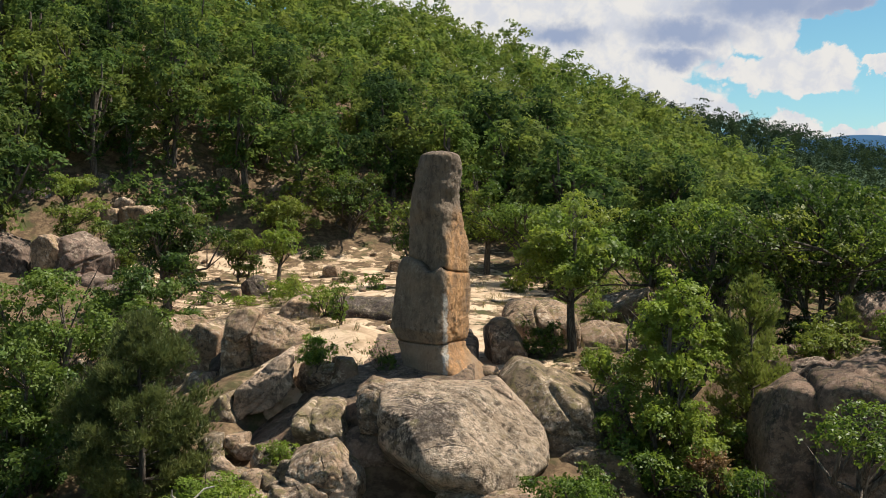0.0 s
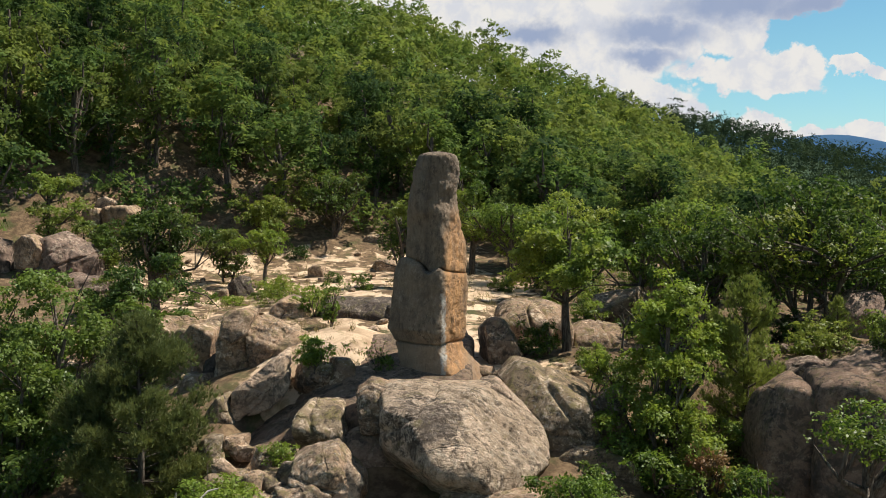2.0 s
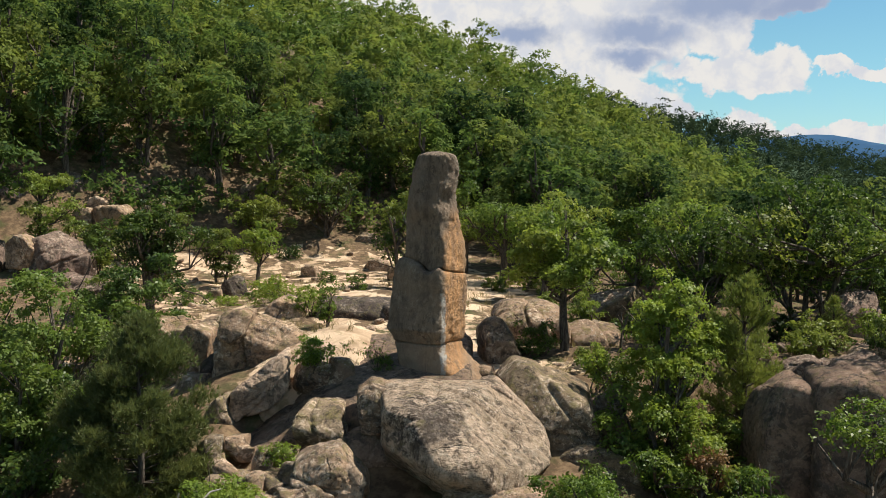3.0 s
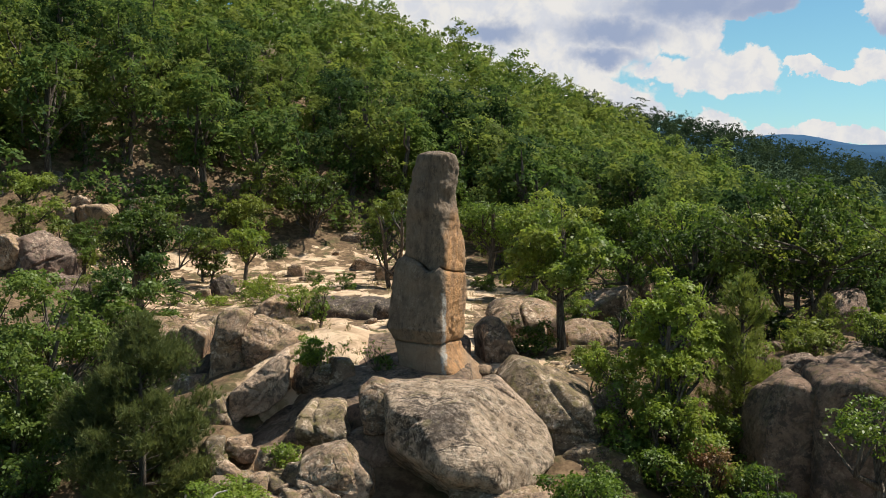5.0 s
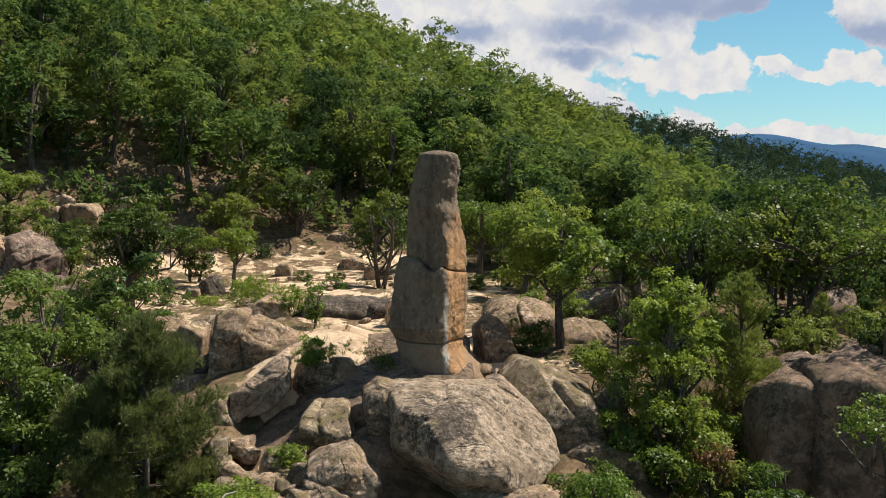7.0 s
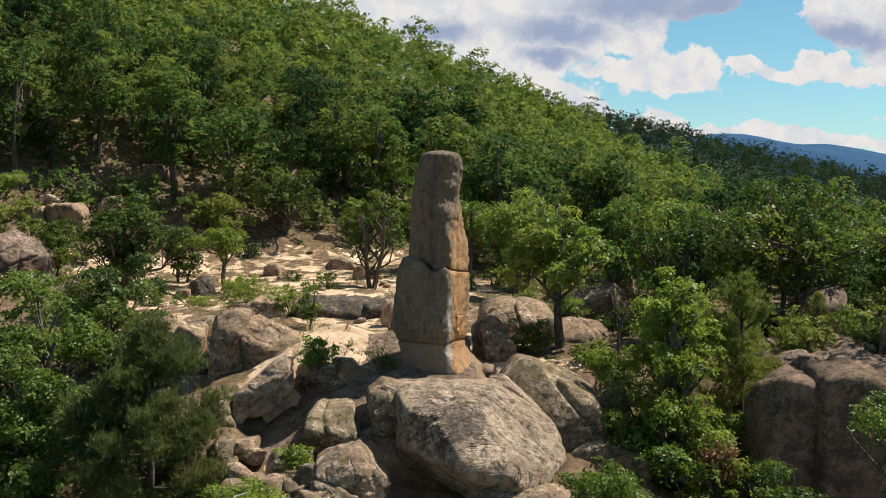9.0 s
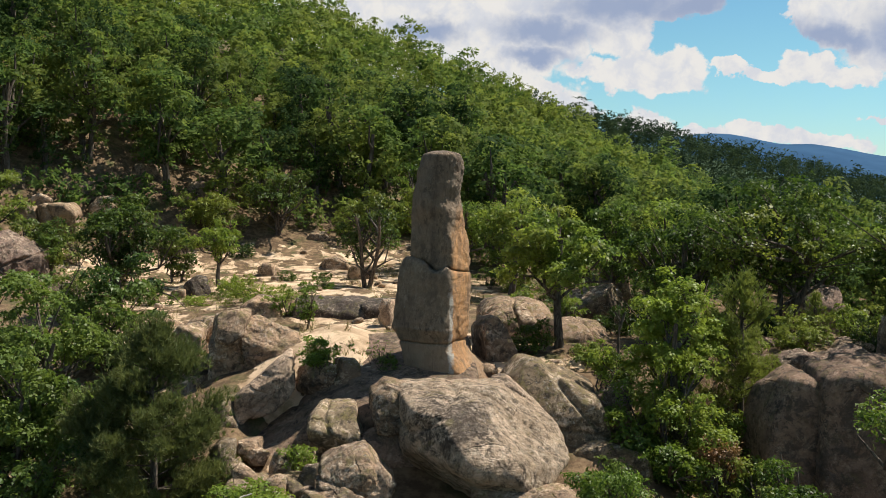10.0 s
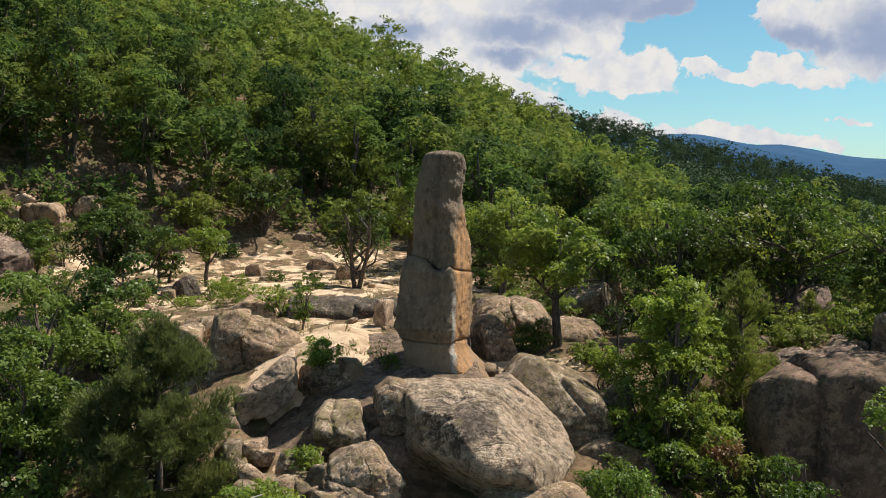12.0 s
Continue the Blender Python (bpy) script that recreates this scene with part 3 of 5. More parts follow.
def rock(name, x, y, low, high, wide, deep, seed, label, mat=None, turn=0, lean=0, pitch=0, **shape):
    """A rock between two heights, sunk a little into the ground."""
    me = rock_mesh(name, (wide / 2, deep / 2, (high - low) / 2), seed, mat or GRANITE, **shape)
    ob = new(name, me)
    ob.matrix_basis = pose(x, y, (low + high) / 2, pitch, lean, turn)
    return tagged(ob, label, "rock", ROCKS)


def hewn(name, x, y, z, deep, seed, label, mat, sides, parent=None, **shape):
    """A rock given by the faces of its front outline round its middle."""
    across = [abs(math.cos(radians(a))) * reach for a, reach in sides]
    tall = [abs(math.sin(radians(a))) * reach for a, reach in sides]
    me = rock_mesh(name, (max(across), deep / 2, max(tall)), seed, mat, sides, **shape)
    ob = new(name, me)
    if parent:
        ob.parent = parent
        ob.matrix_basis = pose(x - parent.location.x, y - parent.location.y, z - parent.location.z)
        return tagged(ob, label) if label else ob
    ob.matrix_basis = pose(x, y, z)
    return tagged(ob, label, "rock", ROCKS)


# ---- the standing stone ----
TOP_SHAPE = ((8.85, -0.46, 0.72), (8.56, -0.57, 0.87), (8.29, -0.65, 0.90), (7.90, -0.73, 0.85), (7.50, -0.82, 0.77), (7.20, -0.86, 0.80), (6.90, -0.92, 0.90), (6.37, -1.00, 1.02), (5.60, -1.04, 1.18), (4.40, -1.08, 1.23))
MIDDLE_SHAPE = ((5.60, -1.00, 1.19), (5.25, -1.22, 1.22), (4.84, -1.38, 1.25), (4.07, -1.49, 1.26), (3.30, -1.63, 1.25), (2.90, -1.67, 1.24), (2.65, -1.50, 1.18), (2.30, -1.38, 1.10))
BASE_SHAPE = ((2.60, -1.40, 1.02), (2.20, -1.33, 1.10), (1.74, -1.26, 1.52), (1.28, -1.20, 1.95), (0.90, -1.15, 2.20), (0.20, -1.40, 2.35))


def stone_outline(count):
    """Unit cross-section: four worn faces that meet in a blunt edge towards the front."""
    corners = np.array([(1.0, 0.12), (0.15, 1.05), (-1.0, -0.10), (0.24, -1.04)])
    ang = np.linspace(0, 2 * np.pi, count, endpoint=False)
    ways = np.stack([np.cos(ang), np.sin(ang)], -1)
    rad = np.full(count, 9.0)
    for i in range(4):
        a, b = corners[i], corners[(i + 1) % 4]
        nrm = np.array([(b - a)[1], -(b - a)[0]])
        reach = ways @ nrm
        ok = reach > 1e-6
        rad[ok] = np.minimum(rad[ok], (a @ nrm) / reach[ok])
    rad = np.minimum(rad, 1.34)
    soft = np.zeros(count)
    window = max(2, count // 26)
    for k in range(-window, window + 1):
        soft += np.roll(rad, k) * (window + 1 - abs(k))
    return ang, soft / (window + 1) ** 2


def stone_block(name, shape, low, high, sharp, rings, seed, dent=False):
    count = 144
    ang, rad = stone_outline(count)
    zs = np.array([s[0] for s in shape])[::-1]
    left = np.array([s[1] for s in shape])[::-1]
    right = np.array([s[2] for s in shape])[::-1]
    off = Vector((seed * 3.1, -seed * 1.7, seed))
    verts = []
    cap = 7
    for j in range(-cap, rings + cap):
        k = min(max(j, 0), rings - 1)
        t = k / (rings - 1)
        shrink = 1.0 if 0 <= j < rings else 1 - ((-j if j < 0 else j - rings + 1) / cap) ** 0.85
        for i in range(count):
            ux = math.cos(ang[i]) * rad[i]
            z0, z1 = low(ux), high(ux)
            z = z0 + (z1 - z0) * t
            lo, hi = np.interp(z, zs, left), np.interp(z, zs, right)
            c, half = (lo + hi) / 2, (hi - lo) / 2
            s = sharp(z)
            rr = rad[i] * s + (1 - s) * 1.0
            gap = min(z - z0, z1 - z)
            worn = 0.045 * max(0.0, 1 - gap / 0.10) ** 2
            x = math.cos(ang[i]) * rr * (half - worn) / (1.0 * s + (1 - s))
            y = math.sin(ang[i]) * rr * (max(half, 0.78 + 0.1 * s) - worn)
            v = Vector((x, y, z))
            n1 = noise.fractal(v * 0.9 + off, 0.9, 2.0, 4) * 0.055
            n2 = noise.fractal(Vector((x, y, z * 0.8)) * 4.2 + off, 0.8, 2.1, 4) * 0.024
            n3 = noise.fractal(Vector((x, y, z * 0.7)) * 11.0 + off, 0.7, 2.1, 3) * 0.014
            rugged = n2 * 1.2 + n3 * 2.2 if x > 0.15 and y < 0.4 else n2 * 0.9 + n3 * 0.9
            push = n1 + rugged
            if dent:
                push -= 0.19 * math.exp(-((x - 0.55) / 0.20) ** 2 - ((z - 7.25) / 0.24) ** 2) * (1 if y < 0 else 0)
                push += 0.02 * math.exp(-((x - 0.5) / 0.3) ** 2 - ((z - 6.75) / 0.18) ** 2) * (1 if y < 0 else 0)
            m = 1 + push / max(0.3, math.hypot(x, y))
            dome = 0.0
            if shrink < 1 and j >= rings:
                dome = 0.10 * (1 - shrink ** 2) + 0.03 * noise.noise(v * 2.0 * shrink + off)
            verts.append((c + x * m * shrink, y * m * shrink, z + dome))
    total = rings + 2 * cap
    idx = np.arange(total * count).reshape(total, count)
    nxt = np.roll(idx, -1, 1)
    faces = np.stack([idx[:-1], nxt[:-1], nxt[1:], idx[1:]], -1).reshape(-1, 4)
    return mesh_np(name, verts, faces, PILLAR, True)


def make_pillar():
    thing = tagged(new("standing_stone"), "tall cracked granite rock pillar with an orange weathered face", "rock pillar")
    thing.matrix_basis = Matrix.Translation((-0.06, -0.75, 0.2)) @ Matrix.Scale(0.976, 4)

    def joint_low(x):
        return 2.44 + 0.03 * math.sin(x * 3.0) - 0.02 * x

    def joint_high(x):
        return 5.02 - 0.30 * x - 0.20 * math.exp(-((x + 0.12) / 0.22) ** 2) + 0.10 * math.exp(-((x - 0.18) / 0.10) ** 2)

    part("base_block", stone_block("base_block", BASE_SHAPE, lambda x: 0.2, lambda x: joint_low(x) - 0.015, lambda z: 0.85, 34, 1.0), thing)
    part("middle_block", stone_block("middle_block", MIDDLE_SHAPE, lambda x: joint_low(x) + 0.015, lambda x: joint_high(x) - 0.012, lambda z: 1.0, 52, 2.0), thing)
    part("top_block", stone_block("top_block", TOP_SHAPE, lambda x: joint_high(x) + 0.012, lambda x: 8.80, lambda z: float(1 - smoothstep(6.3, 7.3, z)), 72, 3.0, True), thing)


make_pillar()


# ---- the rocks round it ----
def make_rocks():
    grey, warm, pale, dark = GRANITE, GRANITE_WARM, GRANITE_PALE, GRANITE_DARK
    outcrop = tagged(new("rock_outcrop"), "broad sloping granite outcrop under the pillar", "rock", ROCKS)
    outcrop.location = (-3.3, -0.9, -0.55)
    hewn("lower_ledge", -4.9, -3.1, -0.75, 1.8, 12, "", GRANITE_OUTCROP, ((0, 1.7), (70, 0.80), (92, 0.55), (105, 0.62), (180, 1.6), (-90, 0.9)), outcrop, cuts=1, rough=0.8, faces=((0.0, -0.4, 0.9, 0.62),))
    hewn("main_block", -3.3, -0.9, -0.55, 6.4, 11, "", GRANITE_OUTCROP, ((0, 4.6), (90, 2.5), (180, 4.3), (-90, 2.0)), outcrop, level=6, cuts=0, rough=0.7, faces=((-0.13, -0.28, 0.95, 2.0), (-0.5, -0.2, 0.84, 1.78), (-0.2, -0.9, 0.38, 2.9)), cracks=((0.5, 0.8, 0.2, -1.6, 0.03, 0.06), (0.8, -0.3, 0.2, -1.0, 0.03, 0.06)))
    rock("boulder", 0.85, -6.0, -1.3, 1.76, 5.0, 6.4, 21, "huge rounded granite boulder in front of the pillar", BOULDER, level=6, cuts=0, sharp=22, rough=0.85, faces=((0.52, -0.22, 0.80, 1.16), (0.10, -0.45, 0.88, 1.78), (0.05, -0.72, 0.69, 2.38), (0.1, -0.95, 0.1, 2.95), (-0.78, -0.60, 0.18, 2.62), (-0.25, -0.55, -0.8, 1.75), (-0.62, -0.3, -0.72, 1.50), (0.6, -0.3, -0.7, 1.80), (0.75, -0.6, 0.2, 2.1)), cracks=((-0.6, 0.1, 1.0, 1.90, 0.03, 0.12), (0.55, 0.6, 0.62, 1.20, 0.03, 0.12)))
    hewn("boulder", -1.72, -3.9, 1.08, 1.6, 22, "grey boulder wedged against the huge boulder", warm, ((-173, 0.72), (-90, 0.74), (-5, 0.71), (40, 0.76), (78, 0.66), (130, 0.77), (174, 0.75)), cuts=1, faces=((0.1, -0.7, 0.7, 0.72),))
    hewn("boulder", -3.56, -3.8, 0.18, 1.8, 23, "rounded grey boulder with a mossy top", GRANITE_MOSSY, ((-177, 0.80), (-90, 0.92), (-4, 0.79), (21, 0.92), (90, 0.90), (142, 1.0)), cuts=1, faces=((0.1, -0.65, 0.75, 0.86),), cracks=((0.8, -0.3, 0.5, 0.25, 0.03, 0.10),))
    hewn("boulder", -1.90, -3.6, -1.09, 3.0, 24, "large dark rounded rock under the boulders", GRANITE_OUTCROP, ((-173, 1.46), (-90, 1.9), (-7, 1.47), (7, 1.29), (50, 1.39), (86, 1.5), (121, 1.55), (177, 1.35)), cuts=0, rough=0.7, faces=((-0.1, -0.72, 0.7, 1.62),))
    wedge = tagged(new("boulder"), "split wedge-shaped granite rock above layered slabs", "rock", ROCKS)
    wedge.location = (-3.2, -7.4, -1.4)
    hewn("main_block", -3.12, -7.2, -0.45, 1.7, 25, "", warm, ((-174, 1.04), (-90, 1.5), (-7, 1.07), (41, 1.01), (105, 1.07), (127, 1.04), (171, 0.99)), wedge, cuts=2, level=6, faces=((-0.35, -0.6, 0.72, 0.86), (0.8, -0.55, 0.2, 0.86)), cracks=((0.25, 0.1, 1.0, 0.22, 0.025, 0.10), (0.4, 0.1, 0.9, -0.25, 0.025, 0.10)))
    hewn("lower_block", -3.75, -7.9, -0.72, 1.1, 26, "", grey, ((180, 0.9), (-90, 0.9), (0, 0.9), (60, 0.78), (100, 0.60), (150, 0.8)), wedge, cuts=2, faces=((-0.2, -0.6, 0.75, 0.6),), cracks=((0.3, 0.1, 1.0, 0.20, 0.025, 0.08),))
    hewn("side_block", -2.50, -7.4, -0.50, 1.0, 27, "pale broken granite face", pale, ((180, 0.5), (-90, 1.2), (-10, 0.46), (35, 0.6), (100, 0.85)), wedge, cuts=2)
    rock("boulder", -5.15, -5.2, -0.9, 0.16, 0.62, 0.6, 26, "small rounded grey stone beside a sand pocket", grey, turn=10, level=5, cuts=4, rough=0.6)
    rock("slab", -6.1, -4.1, -0.45, 0.22, 0.95, 0.8, 27, "thin flat rock slab beside the sand", warm, turn=-20, lean=-8, level=5, cuts=4, rough=0.6)
    rock("slab", -5.85, -4.3, -0.45, 0.02, 0.9, 0.7, 87, "thin flat rock slab beside the sand", grey, turn=12, lean=5, level=5, cuts=4, rough=0.6)
    rock("boulder", -6.85, -4.4, -1.2, 0.32, 0.85, 0.9, 28, "small angular rock beside the pine", GRANITE_MOSSY, level=5, cuts=4, rough=0.6)
    rock("boulder", -4.80, -6.0, -2.4, -0.10, 1.30, 1.3, 29, "mossy grey rock half under a shrub", GRANITE_MOSSY, turn=30, level=5, cuts=4, rough=0.6)
    rock("boulder", -5.35, -6.2, -2.6, -0.25, 0.9, 1.1, 30, "upright grey rock half under a shrub", warm, turn=-12, level=5, cuts=4, rough=0.6)
    hewn("slab", -5.79, -1.0, 1.14, 1.5, 31, "tilted pale granite slab leaning on the outcrop", pale, ((-155, 1.27), (-69, 0.67), (-47, 0.69), (-6, 0.96), (19, 1.22), (96, 0.95), (131, 0.40), (174, 0.95)), level=6, cuts=0, sharp=24, rough=0.75, faces=((-0.25, -0.75, 0.60, 0.66),), cracks=((0.75, 0.0, -0.66, 0.35, 0.025, 0.06), (0.62, 0.2, -0.75, 0.02, 0.02, 0.04)))
    square = tagged(new("boulder"), "big square granite boulder with a dark cracked crown", "rock", ROCKS)
    square.location = (-6.13, 1.6, 0.4)
    hewn("main_block", -6.13, 2.1, 1.70, 3.0, 32, "", warm, ((-91, 2.2), (-25, 1.45), (47, 1.46), (68, 1.21), (78, 1.22), (102, 1.24), (145, 1.58), (178, 1.60)), square, level=6, cuts=0, rough=1.25, faces=((0.22, -0.55, 0.80, 1.24), (-0.45, -0.88, 0.1, 1.50)), cracks=((1, 0.2, 0.1, -0.75, 0.03, 0.12), (0.9, 0, -0.4, 0.45, 0.03, 0.06)))
    hewn("crown_block", -7.0, 1.35, 2.84, 1.7, 33, "dark lichen-covered top block", grey, ((-112, 0.7), (-50, 0.5), (-18, 0.55), (59, 0.66), (101, 0.48), (128, 0.50), (170, 0.55)), square, cuts=1)
    hewn("boulder", -9.19, 3.5, 1.60, 2.0, 33, "grey boulder behind the pine", grey, ((-175, 0.93), (-90, 1.6), (-6, 0.96), (62, 1.04), (107, 0.77), (130, 0.85)), cuts=2, cracks=((1, 0.2, 0.3, 0.1, 0.04, 0.14),))
    rock("boulder", -9.9, 6.2, -0.4, 2.35, 2.6, 2.0, 34, "weathered grey rock below the sandy bank", grey, turn=-10)
    rock("boulder", -8.35, 5.2, 0.2, 2.55, 1.5, 1.5, 36, "cracked grey rock behind the square boulder", grey, turn=24)
    rock("boulder", -7.95, 2.3, -0.6, 1.65, 1.0, 0.9, 35, "upright rounded stone in a cleft", dark, level=4)
    mossy = tagged(new("slab"), "tall mossy slab leaning beside the huge boulder", "rock", ROCKS)
    mossy.location = (3.75, -2.1, -1.6)
    hewn("main_block", 3.79, -2.9, -0.16, 3.0, 41, "", GRANITE_MOSSY, ((-179, 1.73), (-90, 2.55), (-2, 1.60), (20, 1.50), (64, 1.70), (73, 2.0), (136, 2.42)), mossy, level=6, cuts=0, sharp=30, rough=0.5, faces=((-0.24, -0.73, 0.64, 1.68), (0.35, -0.93, 0.1, 1.75)), cracks=((0.75, -0.1, 0.66, 1.05, 0.035, 0.12), (0.2, -0.2, 1.0, 0.65, 0.03, 0.08)))
    hewn("split_slice", 2.66, -3.3, 0.40, 1.3, 40, "moss-green split edge", GRANITE_MOSSY, ((-140, 0.5), (-50, 1.9), (40, 0.36), (95, 1.05), (136, 0.72), (-160, 0.7)), mossy, level=5, cuts=0)
    rock("boulder", 4.7, -3.7, -3.6, 0.20, 3.2, 2.4, 105, "brown rounded rock below the mossy slab", GRANITE_MOSSY, turn=-10, lean=14, cuts=3, rough=0.7)
    hewn("slab", 2.32, -3.5, 0.95, 1.2, 42, "narrow pale slab behind the huge boulder", pale, ((-141, 0.24), (-130, 0.26), (-60, 1.09), (37, 0.27), (55, 0.43), (99, 0.93)), cuts=0, rough=0.7, cracks=((1, 0, -0.7, -0.2, 0.03, 0.06),))
    hewn("boulder", 2.49, 1.7, 2.02, 2.0, 43, "smooth tan boulder behind the pillar", warm, ((-176, 0.73), (-90, 1.3), (-12, 0.86), (25, 0.52), (36, 0.54), (83, 0.92), (135, 1.0)), cuts=0, rough=0.7, faces=((0.1, -0.75, 0.62, 0.85),))
    dome = tagged(new("boulder"), "smooth domed granite boulder split by a curved joint", "rock", ROCKS)
    dome.location = (4.05, 5.9, 0.8)
    hewn("main_block", 3.70, 5.7, 1.85, 3.0, 44, "", grey, ((-176, 1.25), (-90, 1.4), (-5, 0.95), (42, 1.06), (70, 1.20), (92, 1.22), (119, 1.32), (145, 1.30)), dome, level=6, cuts=0, sharp=13, rough=0.6, faces=((0.0, -0.62, 0.78, 1.35),), cracks=((0.9, -0.2, 0.42, 0.62, 0.04, 0.14), (-0.5, 0.2, 1.0, 1.0, 0.03, 0.05)))
    hewn("split_block", 4.78, 6.1, 1.80, 2.8, 144, "", grey, ((-176, 0.7), (-90, 1.3), (-5, 0.84), (31, 0.95), (63, 1.10), (85, 1.18), (130, 1.2)), dome, level=5, cuts=0, sharp=13, rough=0.6, faces=((0.1, -0.62, 0.78, 1.25),))
    hewn("boulder", 6.70, 5.9, 1.20, 2.6, 45, "grey speckled granite boulder under trees", grey, ((-168, 1.34), (-90, 1.2), (-4, 1.25), (40, 1.25), (81, 0.88), (113, 1.06), (178, 1.28)), cuts=1, sharp=10, rough=0.8, faces=((0.0, -0.6, 0.8, 1.1),), cracks=((1, 0.1, 0.3, 0.35, 0.04, 0.10),))
    hewn("boulder", 8.56, 9.6, 2.10, 2.6, 46, "dark boulder in the shade of oaks", grey, ((-175, 1.45), (-90, 1.4), (-18, 1.6), (11, 1.32), (40, 1.24), (100, 0.96), (116, 0.92)), cuts=1)
    rock("boulder", 10.9, 14.5, 1.0, 3.75, 1.7, 1.8, 47, "grey boulder among tree trunks", grey, level=4)
    hewn("boulder", 10.35, -5.0, -0.51, 2.6, 51, "tall smooth brown boulder", GRANITE_BROWN, ((-176, 1.0), (-90, 3.4), (-3, 0.93), (30, 1.97), (85, 2.7), (125, 2.18), (159, 1.16), (175, 0.90)), level=6, cuts=0, sharp=24, rough=0.6, faces=((0.1, -0.5, 0.86, 2.75), (-0.55, -0.83, 0.1, 1.05)))
    hewn("boulder", 12.66, -6.0, -0.10, 3.2, 52, "massive smooth brown boulder with a mossy crown", GRANITE_BROWN, ((-179, 1.96), (-90, 3.6), (0, 2.04), (29, 2.52), (84, 2.63), (99, 2.83), (129, 2.95), (167, 2.33)), level=6, cuts=0, sharp=24, rough=0.6, faces=((0.1, -0.5, 0.86, 2.70), (-0.5, -0.86, 0.1, 1.75)), cracks=((0.35, 0.1, 1.0, 2.35, 0.04, 0.10),))
    hewn("boulder", 12.05, -2.0, 1.80, 1.2, 56, "rounded pinkish boulder resting on the brown boulders", GRANITE_PINK, ((-158, 0.56), (-95, 0.45), (-24, 0.58), (2, 0.61), (80, 0.44), (105, 0.34), (127, 0.41)), cuts=0)
    hewn("boulder", 14.1, -1.6, 1.60, 1.2, 53, "flat reddish rock on the bank", GRANITE_PINK, ((-170, 0.79), (-90, 0.8), (-7, 0.77), (47, 0.82), (105, 0.55), (114, 0.55)), cuts=1)
    rock("boulder", 12.6, -1.9, 0.6, 2.15, 1.2, 1.2, 57, "reddish rock on the bank", GRANITE_PINK, level=4, turn=20)
    rock("boulder", 14.7, -0.4, 0.6, 2.25, 1.8, 1.4, 54, "reddish rock on the bank", warm, level=4)
    rock("boulder", 16.4, -1.6, 0.2, 3.75, 1.7, 1.5, 55, "upright grey rock under the oak", grey)
    hewn("boulder", 1.51, -8.4, -0.95, 2.2, 61, "low pale rock below the huge boulder", warm, ((-175, 1.5), (-90, 1.4), (-6, 1.5), (55, 1.25), (82, 0.92), (112, 1.05)), cuts=1, faces=((0, -0.6, 0.8, 0.95),))
    rock("slab", -6.05, -5.6, -2.2, 0.05, 0.75, 1.0, 63, "upright grey slab among layered rocks", warm, turn=15, lean=-8, level=5, cuts=4, rough=0.6)
    rock("slab", -5.60, -5.8, -2.2, -0.10, 0.65, 0.9, 104, "upright grey slab among layered rocks", grey, turn=-10, lean=6, level=5, cuts=4, rough=0.6)
    for k, (x, y, top, w) in enumerate(((-4.45, -6.9, -0.30, 0.85), (-5.0, -7.2, -0.55, 1.1), (-4.25, -5.9, 0.0, 0.75), (-2.3, -6.6, 0.02, 0.7), (-5.7, -6.9, -0.65, 0.8), (-6.3, -6.3, -0.35, 0.7), (-2.9, -5.6, 0.2, 0.55), (-6.5, -5.1, -0.05, 0.6), (-4.4, -4.9, 0.05, 0.5))):
        rock("stone", x, y, top - 1.3 * w, top, w, 0.9 * w, 160 + k, "broken angular granite block below the outcrop", (warm, grey, GRANITE_MOSSY)[k % 3], turn=k * 67, lean=k * 23 % 30 - 15, level=4, cuts=4, rough=0.6)
    rock("boulder", -7.1, -1.5, -0.9, 0.95, 1.4, 1.3, 37, "mossy grey boulder below the tilted slab", GRANITE_MOSSY, turn=25, cuts=3, rough=0.7)
    rock("boulder", -7.7, 0.0, -0.9, 0.85, 1.3, 1.2, 38, "grey boulder in the cleft beside the square boulder", grey, turn=-18, cuts=3, rough=0.7)
    rock("boulder", -8.6, 1.0, -1.6, 1.0, 1.5, 1.4, 64, "grey boulder in the cleft behind the pine", grey, level=4)
    rock("boulder", 5.3, -2.6, -1.2, 1.45, 1.6, 1.4, 65, "grey rock half hidden by a bright bush", grey, level=5)
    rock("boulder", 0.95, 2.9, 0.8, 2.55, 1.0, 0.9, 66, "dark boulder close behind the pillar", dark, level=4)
    for k, (x, y, w) in enumerate(((3.9, -6.4, 0.7), (4.6, -5.6, 0.9), (3.3, -7.4, 0.6), (11.3, -0.9, 0.9), (13.2, -1.2, 1.1), (13.4, 0.2, 0.8), (15.6, 0.9, 1.0), (14.2, 1.6, 0.7), (16.6, -0.2, 1.2), (12.4, 0.6, 0.6), (17.8, 1.5, 1.0))):
        z = float(ground(x, y))
        rock("stone", x, y, z - 0.35, z + 0.45 * w, w, w * 0.8, 110 + k, "reddish stone among boulders on the bank", GRANITE_PINK, turn=k * 47, level=4)
    # the sandy shelf
    hewn("stone", -7.02, 28.9, 1.65, 1.2, 71, "rounded brown stone on the sand", warm, ((-165, 0.62), (-90, 0.75), (-12, 0.60), (13, 0.54), (86, 0.62), (123, 0.60), (173, 0.55)), level=4, cuts=1)
    hewn("boulder", -2.74, 31.4, 1.85, 1.8, 72, "low rounded brown boulder on the sand", warm, ((-168, 1.02), (-90, 0.7), (-18, 1.06), (28, 0.82), (69, 0.58), (105, 0.62), (148, 0.86)), level=5, cuts=1)
    rock("boulder", -1.35, 26.4, 0.9, 2.45, 1.5, 1.3, 73, "brown boulder beside a small tree", warm, level=4)
